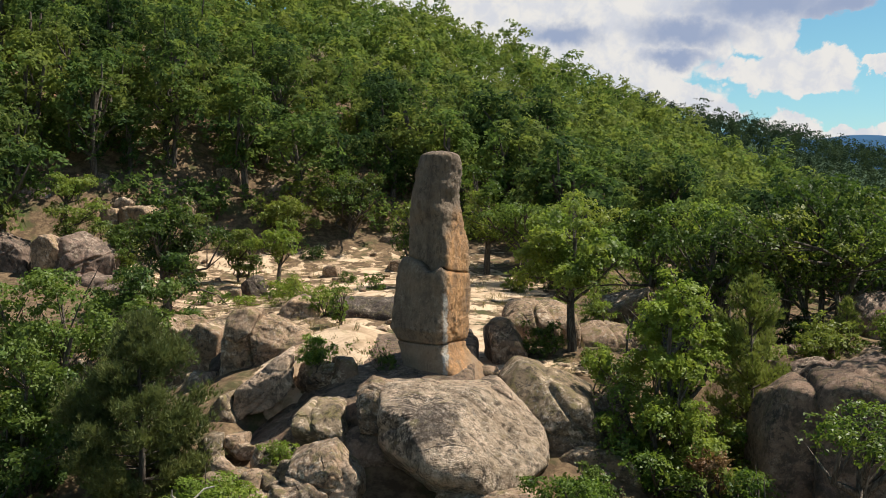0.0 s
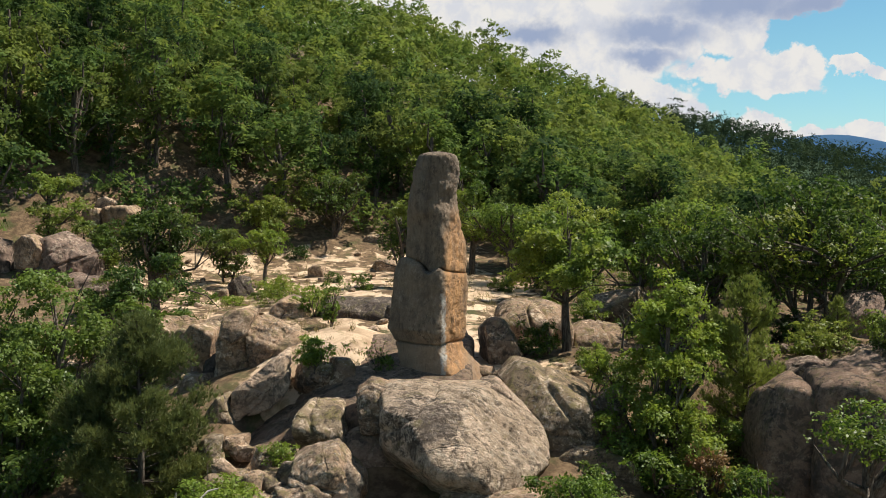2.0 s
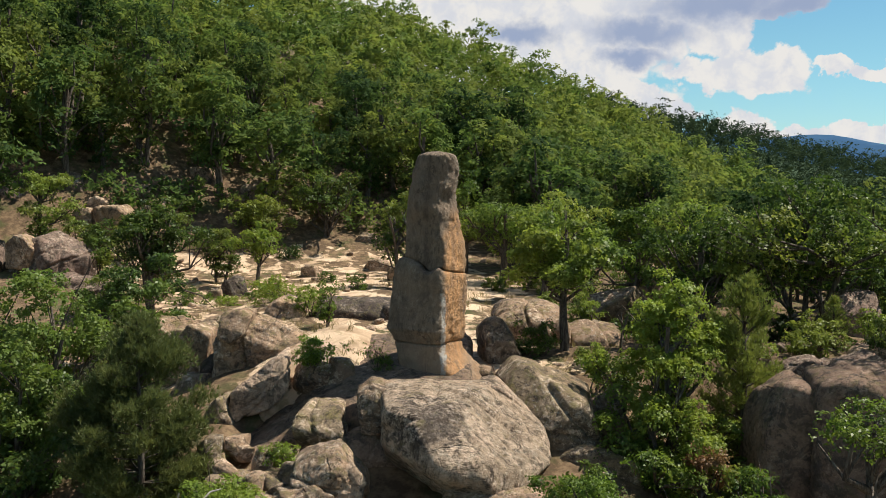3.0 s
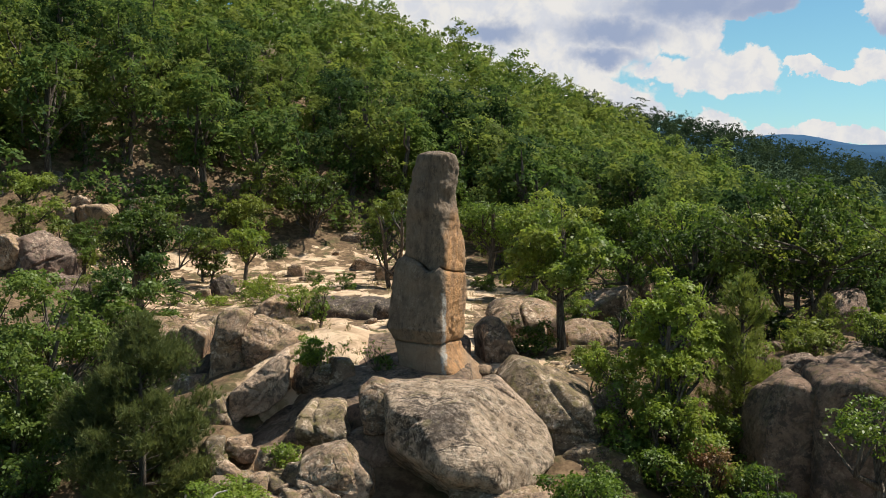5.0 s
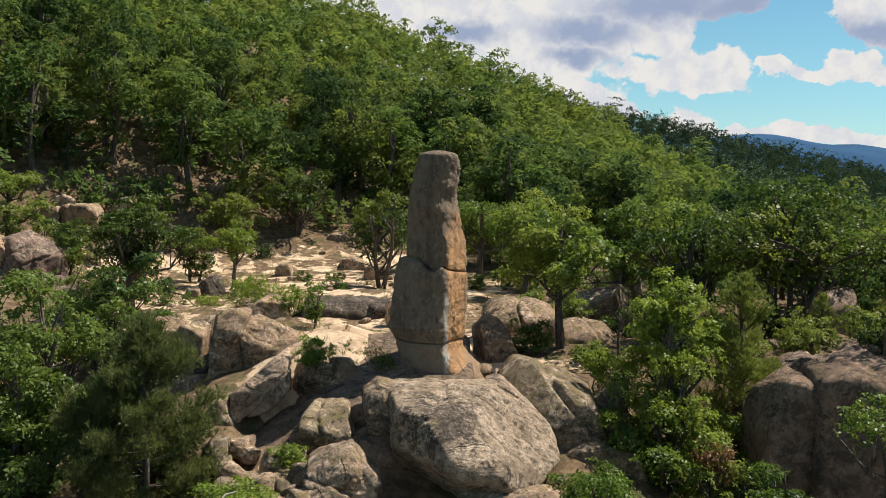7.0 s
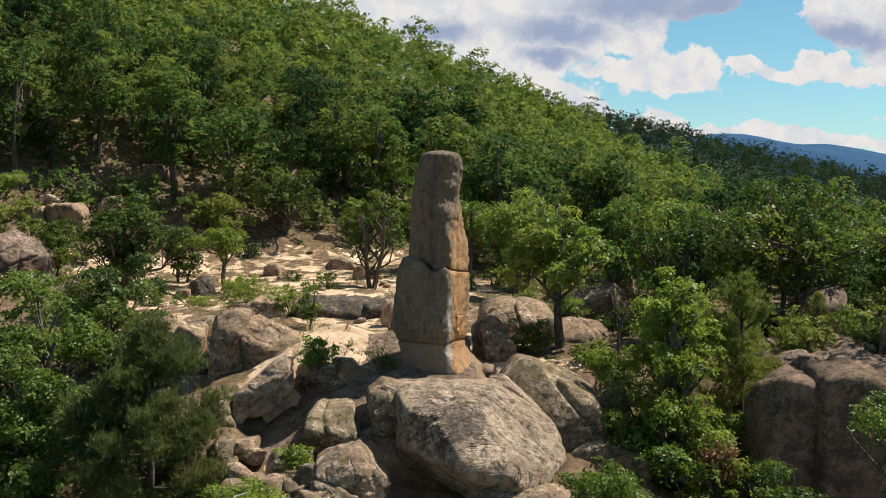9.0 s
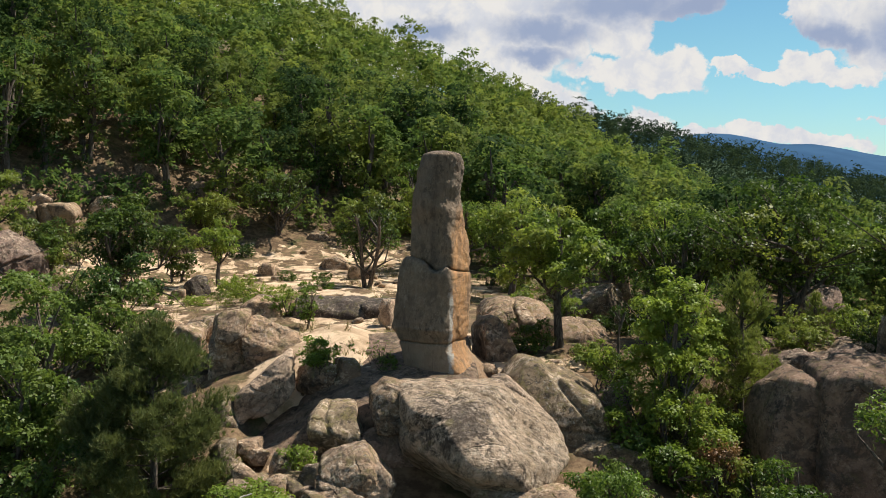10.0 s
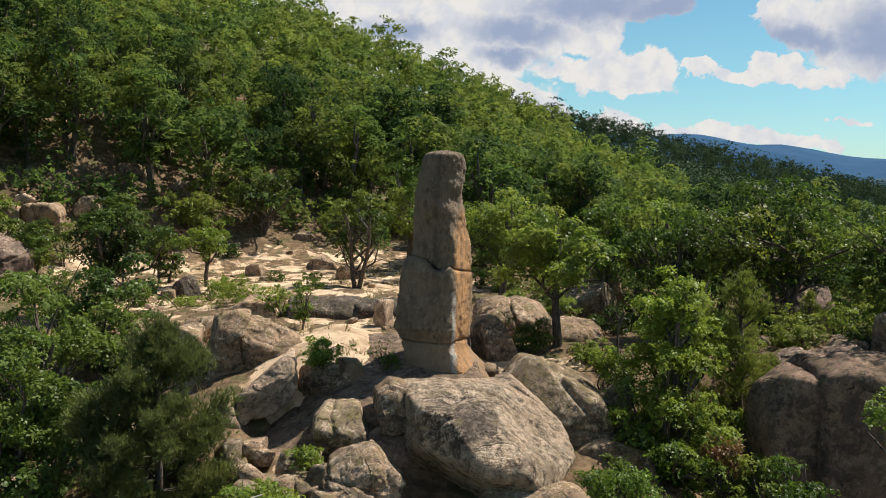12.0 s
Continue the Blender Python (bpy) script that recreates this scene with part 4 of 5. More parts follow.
    hewn("boulder", -3.64, 38.2, 2.81, 1.8, 74, "grey boulder at the foot of the wooded slope", grey, ((-175, 1.02), (-90, 0.9), (-6, 1.04), (41, 0.85), (85, 0.82), (139, 0.99)), level=5, cuts=1)
    hewn("boulder", -10.33, 20.5, 1.65, 1.7, 75, "black lichen-covered rock beside a small tree", dark, ((-162, 0.91), (-90, 0.95), (-18, 0.92), (13, 0.68), (71, 0.82), (123, 0.70), (172, 0.72)), cuts=2)
    rock("boulder", -11.2, 19.4, 0.6, 1.85, 0.85, 0.8, 76, "small brown rock beside the black rock", warm, level=4)
    hewn("boulder", -6.60, 12.5, 1.65, 1.8, 77, "brown sloping rock on the sand", warm, ((-168, 0.99), (-90, 0.8), (-8, 0.95), (33, 0.88), (81, 0.63), (121, 0.67), (162, 0.88)), cuts=0, faces=((-0.1, -0.9, 0.3, 0.7),))
    # The dark granite of both ledges also paints the shadow under the overhang.
    rock("rock_ledge", -3.3, 12.6, 0.4, 2.22, 3.4, 2.6, 78, "dark rock ledge below the sandy path with painted overhang shadow", dark, turn=-6, level=5, cuts=0, sharp=16, faces=((0.1, -0.6, 0.8, 1.15),))
    rock("rock_ledge", -0.9, 12.4, 0.4, 2.12, 2.6, 2.2, 79, "dark rock ledge below the sandy path with painted overhang shadow", dark, turn=10, level=5, cuts=0, sharp=16, faces=((0.1, -0.6, 0.8, 1.15),))
    rock("boulder", -0.9, 9.6, 0.8, 2.55, 1.0, 0.9, 79, "small pale boulder beside the pillar", pale, level=4)
    rock("stone", -3.1, -1.2, 0.9, 2.05, 1.0, 0.8, 80, "small square stone at the edge of the sand", grey, level=4)
    rock("stone", -4.05, -1.0, 0.7, 1.98, 1.4, 1.1, 81, "grey stone under a small oak shrub", grey, level=4)
    rock("stone", 4.65, 0.8, 0.7, 1.50, 1.1, 0.9, 82, "brown stone on sandy soil", warm, level=4)
    rock("stone", 1.75, -0.7, 0.9, 1.80, 0.8, 0.7, 83, "brown stone at the foot of the pillar", warm, level=4)
    rock("stone", 3.5, 1.0, 0.9, 1.55, 0.7, 0.6, 84, "tan stone on sandy soil", pale, level=4)
    # the wooded slope
    cliff = tagged(new("rock_outcrop"), "layered pinkish-brown cliff rock below the slope", "rock", ROCKS)
    cliff.location = (-20.99, 22.0, 1.4)
    hewn("main_block", -20.9, 22.2, 2.95, 3.2, 91, "", GRANITE_PINK, ((-170, 2.3), (-90, 1.9), (-5, 2.17), (63, 1.45), (108, 1.63), (119, 1.67), (178, 2.11)), cliff, level=6, cuts=4, sharp=34, rough=0.8, faces=((0.35, -0.75, 0.55, 1.55), (-0.3, -0.8, 0.5, 1.6)), cracks=((-0.75, 0.1, 1, 0.35, 0.04, 0.10), (-0.55, 0.1, 1, -0.45, 0.04, 0.12), (1, 0.3, 0.55, -0.5, 0.04, 0.10), (1, 0.2, -0.2, 0.75, 0.04, 0.08)))
    hewn("upper_block", -21.9, 21.4, 3.75, 1.6, 191, "pale sunlit cliff face", warm, ((180, 0.95), (-90, 1.0), (-20, 0.75), (38, 0.72), (75, 0.85), (125, 0.9)), cliff, level=5, cuts=2)
    hewn("lower_block", -20.2, 20.6, 1.95, 1.8, 192, "", GRANITE_PINK, ((180, 2.4), (-90, 1.1), (0, 2.3), (60, 1.2), (86, 0.62), (100, 0.72), (150, 1.6)), cliff, level=5, cuts=2, cracks=((-0.25, 0.1, 1, 0.1, 0.05, 0.15), (1, 0.1, 0.3, 0.5, 0.05, 0.15)))
    rock("rock_outcrop", -24.8, 22.8, 0.6, 5.0, 3.6, 3.0, 92, "cracked pinkish-brown cliff rock with a pale face", GRANITE_PINK, turn=10, lean=-6, level=6, cuts=6, cracks=((-0.6, 0.1, 1, 0.4, 0.04, 0.10), (1, 0.2, 0.3, 0.3, 0.04, 0.10)))
    rock("rock_ledge", -17.6, 20.4, 0.2, 2.3, 4.2, 2.2, 93, "flat pinkish-brown cliff ledge below shrubs", GRANITE_PINK, turn=-6, lean=5, level=5, cuts=4, cracks=((-0.2, 0.1, 1, 0.3, 0.05, 0.15),))
    hewn("boulder", -20.04, 31.6, 4.70, 2.4, 94, "pale smooth boulder in the sun", warm, ((-177, 1.22), (-90, 1.6), (-3, 1.23), (44, 1.36), (90, 1.2), (110, 1.4)), cuts=2, cracks=((1, 0, 0.5, 0.1, 0.04, 0.12),))
    hewn("boulder", -21.88, 31.9, 4.80, 1.8, 95, "grey boulder beside the pale one", grey, ((-178, 0.7), (-90, 1.4), (-11, 0.75), (8, 0.62), (80, 0.96), (130, 0.88)), cuts=2)
    rock("boulder", -27.43, 33.0, 4.02, 8.13, 3.14, 3.0, 106, "angular pinkish rock at the edge of the wood", GRANITE_PINK, turn=20, lean=-14, level=5, cuts=4)
    hewn("boulder", -21.51, 33.2, 5.85, 1.3, 96, "pale round boulder on the slope", pale, ((-168, 0.62), (-90, 0.9), (-16, 0.65), (61, 0.58), (109, 0.52), (159, 0.56)), level=4, cuts=1)
    rock("boulder", -23.4, 35.0, 4.4, 8.1, 3.0, 2.4, 97, "dark cracked rock under the trees", grey, level=5)
    rock("boulder", -19.9, 36.3, 4.6, 7.6, 2.6, 2.2, 98, "dark cracked rock under the trees", grey, level=5)
    hewn("boulder", -17.84, 34.6, 5.70, 1.6, 99, "grey boulder under the trees", warm, ((-166, 0.9), (-90, 0.8), (-14, 0.9), (30, 0.72), (95, 0.56), (141, 0.66)), level=4, cuts=1)
    rock("boulder", -12.4, 38.9, 4.4, 7.2, 1.8, 1.6, 100, "grey boulder under the trees", grey, level=4)
    rock("boulder", -15.3, 40.0, 5.0, 8.4, 3.0, 2.4, 101, "dark rock face under the trees", grey, level=5)
    rock("boulder", -18.1, 12.4, -1.2, 0.75, 1.8, 1.5, 102, "grey rock among shrubs", grey, level=4)
    rock("boulder", 18.4, 9.0, 0.6, 3.1, 2.6, 2.2, 103, "brown boulder behind the big oak", GRANITE_PINK, level=4)


make_rocks()


# ---- trees and shrubs ----
def leaf_quads(places, normals, sizes, r, slim=0.62):
    """Leaves as small bent blades, four corners each."""
    n = len(places)
    a = r.normal(size=(n, 3))
    a -= (a * normals).sum(1, keepdims=True) * normals
    a /= np.linalg.norm(a, axis=1, keepdims=True) + 1e-9
    b = np.cross(normals, a)
    s = sizes[:, None]
    base, tip = places - a * s * 0.5, places + a * s * 0.5 - normals * s * 0.16
    one, two = places + b * s * 0.5 * slim + normals * s * 0.10, places - b * s * 0.5 * slim + normals * s * 0.10
    verts = np.stack([base, one, tip, two], 1).reshape(-1, 3)
    return verts, np.arange(n * 4).reshape(n, 4)


def leaf_triangles(places, normals, sizes, r):
    """Simpler leaf sprays, three corners each, for distant trees."""
    n = len(places)
    a = r.normal(size=(n, 3))
    a -= (a * normals).sum(1, keepdims=True) * normals
    a /= np.linalg.norm(a, axis=1, keepdims=True) + 1e-9
    b = np.cross(normals, a)
    s = sizes[:, None]
    verts = np.stack([places - a * s * 0.42 + b * s * 0.40, places - a * s * 0.42 - b * s * 0.40, places + a * s * 0.58], 1).reshape(-1, 3)
    return verts, np.arange(n * 3).reshape(n, 3)


def tube(points, radii, sides=7):
    """A tapered limb through points."""
    points = [Vector(p) for p in points]
    verts, faces = [], []
    for i, p in enumerate(points):
        way = (points[min(i + 1, len(points) - 1)] - points[max(i - 1, 0)]).normalized()
        u = way.orthogonal().normalized()
        if i and u.dot(last) < 0.2:
            u = (last - way * last.dot(way)).normalized()
        last = u
        w = way.cross(u)
        for k in range(sides):
            t = 2 * math.pi * k / sides
            verts.append(p + (u * math.cos(t) + w * math.sin(t)) * radii[i])
    for i in range(len(points) - 1):
        for k in range(sides):
            faces.append((i * sides + k, i * sides + (k + 1) % sides, (i + 1) * sides + (k + 1) % sides, (i + 1) * sides + k))
    return np.array([v[:] for v in verts]), np.array(faces)


def gather(pieces):
    verts, faces, start = [], [], 0
    for v, f in pieces:
        verts.append(v)
        faces.append(np.asarray(f) + start)
        start += len(v)
    return np.concatenate(verts), np.concatenate(faces)


def broadleaf(seed, tall, spread, bare, clumps, leaves, size, slim=0.62, stems=1, lean=0.25, simple=False, flat=0.55, bough=1.0):
    """Wood and foliage of one broadleaved tree that stands at the origin: crown of separate leafy boughs."""
    r = np.random.RandomState(seed)
    centre_z = bare + (tall - bare) * 0.52
    half_z = (tall - bare) * 0.5
    centres, radii = [], []
    tries = 0
    while len(centres) < clumps and tries < 4000:
        tries += 1
        d = r.normal(size=3)
        d /= np.linalg.norm(d)
        q = r.uniform(0.25, 1.0) ** 0.6 * (r.uniform(0.75, 0.98) if simple else r.uniform(0.75, 1.18))
        wob = 0.95 + 0.10 * math.sin(3 * math.atan2(d[1], d[0]) + seed) if simple else 0.84 + 0.30 * math.sin(3 * math.atan2(d[1], d[0]) + seed) + 0.16 * math.sin(5 * d[2] + seed * 2)
        c = np.array([d[0] * spread * q * wob, d[1] * spread * q * wob, d[2] * half_z * q])
        if c[2] < 0:
            c[:2] *= 1.0 + 0.35 * c[2] / half_z
        rad = spread * r.uniform(0.13, 0.27) * bough
        if all(np.linalg.norm((c - o) * (1, 1, 1.4)) > 0.40 * (rad + p) for o, p in zip(centres, radii)):
            centres.append(c)
            radii.append(rad)
    centres = np.array(centres) + (0, 0, centre_z)
    radii = np.array(radii)
    share = radii ** 2 / (radii ** 2).sum()
    P, N = [], []
    for c, rad, s in zip(centres, radii, share):
        k = max(6, int(leaves * s))
        sprays = max(2, k // 6)
        d = r.normal(size=(sprays, 3)) + (0, 0, 0.75)
        d /= np.linalg.norm(d, axis=1, keepdims=True)
        lump = 0.80 + 0.28 * np.sin(d[:, 0] * 5 + rad * 30) * np.sin(d[:, 1] * 5 + rad * 50) + r.normal(0, 0.12, sprays)
        spots = c + d * (1.15, 1.15, flat) * (rad * lump)[:, None]
        nn = d * 0.6 + (0, 0, 0.40) + r.normal(size=(sprays, 3)) * 0.42
        nn /= np.linalg.norm(nn, axis=1, keepdims=True)
        # leaves sit in sprays of six that share a slope
        spots, nn = np.repeat(spots, 6, 0), np.repeat(nn, 6, 0)
        drift = r.normal(0, size * 0.62, spots.shape)
        drift -= (drift * nn).sum(1, keepdims=True) * nn * 0.75
        P.append(spots + drift)
        nn = nn + r.normal(size=nn.shape) * 0.20
        N.append(nn / np.linalg.norm(nn, axis=1, keepdims=True))
    P, N = np.concatenate(P), np.concatenate(N)
    sizes = size * r.uniform(0.6, 1.35, len(P))
    crown = leaf_triangles(P, N, sizes, r) if simple else leaf_quads(P, N, sizes, r, slim)
    pieces = []
    girth = 0.030 * tall
    for s in range(stems):
        foot = np.array([r.normal(0, 0.12) * (stems > 1), r.normal(0, 0.12) * (stems > 1), -0.5])
        bend = r.normal(0, lean, 2) * (1.8 if stems > 1 else 1)
        path = [foot]
        for k in range(1, 7):
            t = k / 6
            path.append(np.array([foot[0] + bend[0] * t + 0.10 * math.sin(t * 6 + seed + s), foot[1] + bend[1] * t + 0.10 * math.cos(t * 5 + seed), -0.5 + (centre_z + 0.35 * half_z + 0.5) * t]))
        pieces.append(tube(path, [girth * (1.35 - 0.9 * k / 6) / stems ** 0.5 for k in range(7)], 8))
        order = np.argsort(-radii)[s::stems][:5 if simple or tall < 3 else 9]
        for i in order:
            c = centres[i]
            j = min(5, max(3 if stems == 1 else 2, int(6 * (c[2] - half_z * 0.5) / (centre_z + 0.35 * half_z))))
            a = path[j]
            mid = a * 0.45 + c * 0.55 + r.normal(0, 0.10 * spread, 3) - (0, 0, 0.10 * spread)
            pieces.append(tube([a, a * 0.7 + mid * 0.3, mid, c * 0.75 + mid * 0.25, c], [girth * f for f in (0.5, 0.42, 0.32, 0.20, 0.10)], 5))
            for _ in range(0 if simple or tall < 3 else 2):
                e = c + r.normal(0, 0.8, 3) * radii[i]
                pieces.append(tube([mid, (mid + e) / 2 + r.normal(0, 0.05, 3), e], [girth * f for f in (0.20, 0.13, 0.05)], 4))
    return gather(pieces), crown


def tree_thing(name, label, category, group, wood, crown, leaf, where, wood_name="trunk", crown_name="crown"):
    thing = tagged(new(name), label, category, group)
    part(wood_name, mesh_np(wood_name, *wood, BARK, True), thing)
    part(crown_name, mesh_np(crown_name, *crown, leaf), thing)
    thing.matrix_basis = where
    return thing


def stand(x, y, z=None, scale=1.0, turn=0.0, squash=1.0):
    z = float(ground(x, y)) if z is None else z
    return pose(x, y, z, 0, 0, turn) @ Matrix.Diagonal((scale * squash, scale * squash, scale, 1))


def place_copy(proto, where, label=""):
    ob = copy_thing(proto, where @ Matrix.Diagonal([1 / v for v in proto.scale] + [1]))
    return tagged(ob, label) if label else ob


def key_oak(label, x, y, low, high, wide, bare, seed, leaves=5200, size=0.17, clumps=34, leaf=None, stems=1, lean=0.25, name="oak_tree", group="oaks round the pillar"):
    """One oak of its own shape between two heights."""
    wood, crown = broadleaf(seed, high - low, wide / 2 * 1.12, bare, int(clumps * 0.9), int(leaves * 1.45), size * 0.84, 0.62, stems, lean, False, 0.62, 1.16)
    return tree_thing(name, label, "tree", group, wood, crown, leaf or OAK, pose(x, y, low, 0, 0, seed * 37 % 360))


def make_key_trees():
    key_oak("small round-crowned oak with a bare trunk", 4.85, 2.1, 1.6, 6.75, 4.3, 2.0, 201, 8000, clumps=44, leaf=OAK_LIGHT)
    key_oak("spreading green oak on the sandy bank", -13.0, 13.6, 1.0, 7.0, 4.9, 1.9, 202, 7000, stems=2)
    bank_oak = scene.objects["oak_tree.001"]
    turn = bank_oak.matrix_basis.inverted()
    ways = [[(-12.6, 13.5, 2.1), (-12.0, 13.2, 2.7), (-11.2, 13.0, 2.95), (-10.5, 12.9, 3.0)], [(-12.4, 13.4, 2.4), (-11.4, 13.0, 2.6), (-10.5, 12.8, 2.35), (-9.9, 12.7, 1.75)]]
    dead = gather([tube([turn @ Vector(p) for p in way], [0.06, 0.045, 0.03, 0.012], 6) for way in ways])
    part("dead_branch", mesh_np("dead_branch", *dead, BARK, True), bank_oak, "bare grey dead branch")
    key_oak("small yellow-green oak sapling on the sand", -9.5, 24.0, 1.3, 5.15, 3.0, 1.6, 203, 2600, leaf=SHRUB)
    key_oak("two-stemmed oak leaning beside the sandy path", -1.0, 22.6, 1.0, 6.7, 4.0, 2.2, 204, 4800, stems=2, lean=0.5)
    key_oak("slender oak behind the pillar", 5.0, 26.0, 0.9, 7.3, 4.6, 2.2, 205, 4800, leaf=OAK_LIGHT)
    key_oak("slender oak behind the pillar", 3.0, 30.5, 1.0, 8.0, 4.6, 2.4, 206, 4800, leaf=OAK_LIGHT)
    key_oak("slender oak behind the pillar", 7.8, 22.5, 1.0, 7.0, 4.6, 2.2, 207, 4800, leaf=OAK_LIGHT)
    key_oak("slender oak behind the pillar", 6.3, 18.0, 1.0, 6.6, 3.8, 2.0, 208, 4200, leaf=OAK_LIGHT)
    key_oak("leafy oak above the shaded boulders", 9.1, 10.5, 1.2, 6.7, 4.0, 1.9, 209, 4800, leaf=OAK_LIGHT)
    key_oak("leafy oak with thin stems", 10.7, 4.6, 0.8, 6.6, 4.2, 2.0, 210, 4800, stems=2, leaf=OAK_LIGHT)
    key_oak("large many-stemmed oak with dark limbs", 15.1, 5.4, 1.2, 7.8, 7.0, 1.9, 211, 13000, clumps=84, leaf=OAK_LIGHT, stems=3, lean=0.7)
    # Out of view; added so that its shadow falls on the brown boulders.
    key_oak("unseen tall oak added to shade the brown boulders", 17.3, -4.2, -0.8, 8.4, 6.2, 2.4, 227, 7000, clumps=50)
    key_oak("oak at the edge of the wood", 12.6, 9.5, 1.2, 7.0, 4.6, 2.0, 212, 4800, leaf=OAK_LIGHT)
    key_oak("bright green bushy oak among the boulders", 7.45, -3.0, -1.4, 4.85, 3.4, 1.9, 213, 14000, 0.122, 52, SHRUB, 2, 0.4)
    key_oak("low bright green oak bush beside the slab", 6.9, -4.4, -2.4, 2.2, 4.2, 0.2, 214, 15000, 0.122, 58, SHRUB, 2, 0.3)
    key_oak("dense green oak below the sandy bank", -14.0, 1.2, -2.0, 4.6, 5.2, -0.4, 215, 15500, 0.168, 64, OAK_SHADED, 2, 0.4)
    key_oak("dense green oak below the sandy bank", -12.0, 6.2, -0.6, 4.5, 4.2, 0.0, 216, 10000, 0.168, 48, OAK_SHADED, 2, 0.4)
    key_oak("dense green oak beside the pine", -12.6, -3.6, -2.8, 2.5, 4.2, -0.4, 217, 12500, 0.162, 52, OAK_SHADED, 2, 0.3)
    key_oak("broad dark oak at the foot of the slope", -6.6, 37.3, 2.4, 8.3, 5.8, 1.9, 218, 5200, 0.20, stems=3, lean=0.6)
    key_oak("small oak at the foot of the slope", -11.2, 35.2, 2.4, 6.6, 4.0, 1.4, 219, 3600, 0.19)
    key_oak("bushy oak on the sandy bank", -12.2, 26.5, 1.2, 4.7, 3.2, 0.7, 220, 3600, 0.18, stems=2)
    key_oak("small oak among the cliff rocks", -22.4, 25.5, 3.2, 8.2, 3.6, 1.0, 221, 3600, 0.18)
    key_oak("bushy oak in front of the cliff rocks", -18.7, 24.6, 2.0, 5.2, 3.0, 0.5, 222, 2800, 0.18, stems=2)
    key_oak("sunlit oak top below the boulders", 3.3, -9.8, -3.8, 0.75, 3.0, 1.4, 223, 8200, 0.10, 34, SHRUB)
    key_oak("sunlit oak top below the boulders", 8.0, -10.8, -3.8, 0.75, 3.0, 1.6, 224, 8200, 0.10, 34, SHRUB)
    key_oak("bright green oak branches in front of the brown boulder", 9.25, -12.9, -4.6, 2.95, 3.6, 6.65, 225, 2700, 0.105, 20, SHRUB, 1, 0.3)
    key_oak("sunlit oak top among low rocks", -6.0, -8.0, -3.2, 0.25, 3.4, 1.2, 226, 8200, 0.10, 34, SHRUB, 2)
    # Second unseen oak, added to cast shade over the bank and boulders.
    key_oak("unseen tall oak added to shade the brown boulders", 19.2, -0.8, 0.2, 8.6, 6.0, 2.4, 228, 7000, clumps=50)


def shrub(label, x, y, low, high, wide, seed, leaves=900, size=0.13, leaf=None):
    wood, crown = broadleaf(seed, (high - low) * 1.05, wide / 2 * 1.15, -0.15 * (high - low), 34, int(leaves * 2.1), size * 0.72, 0.62, 3, 0.2)
    return tree_thing("shrub", label, "shrub", "shrubs among the rocks", wood, crown, leaf or SHRUB, pose(x, y, low, 0, 0, seed * 53 % 360), "stem", "foliage")


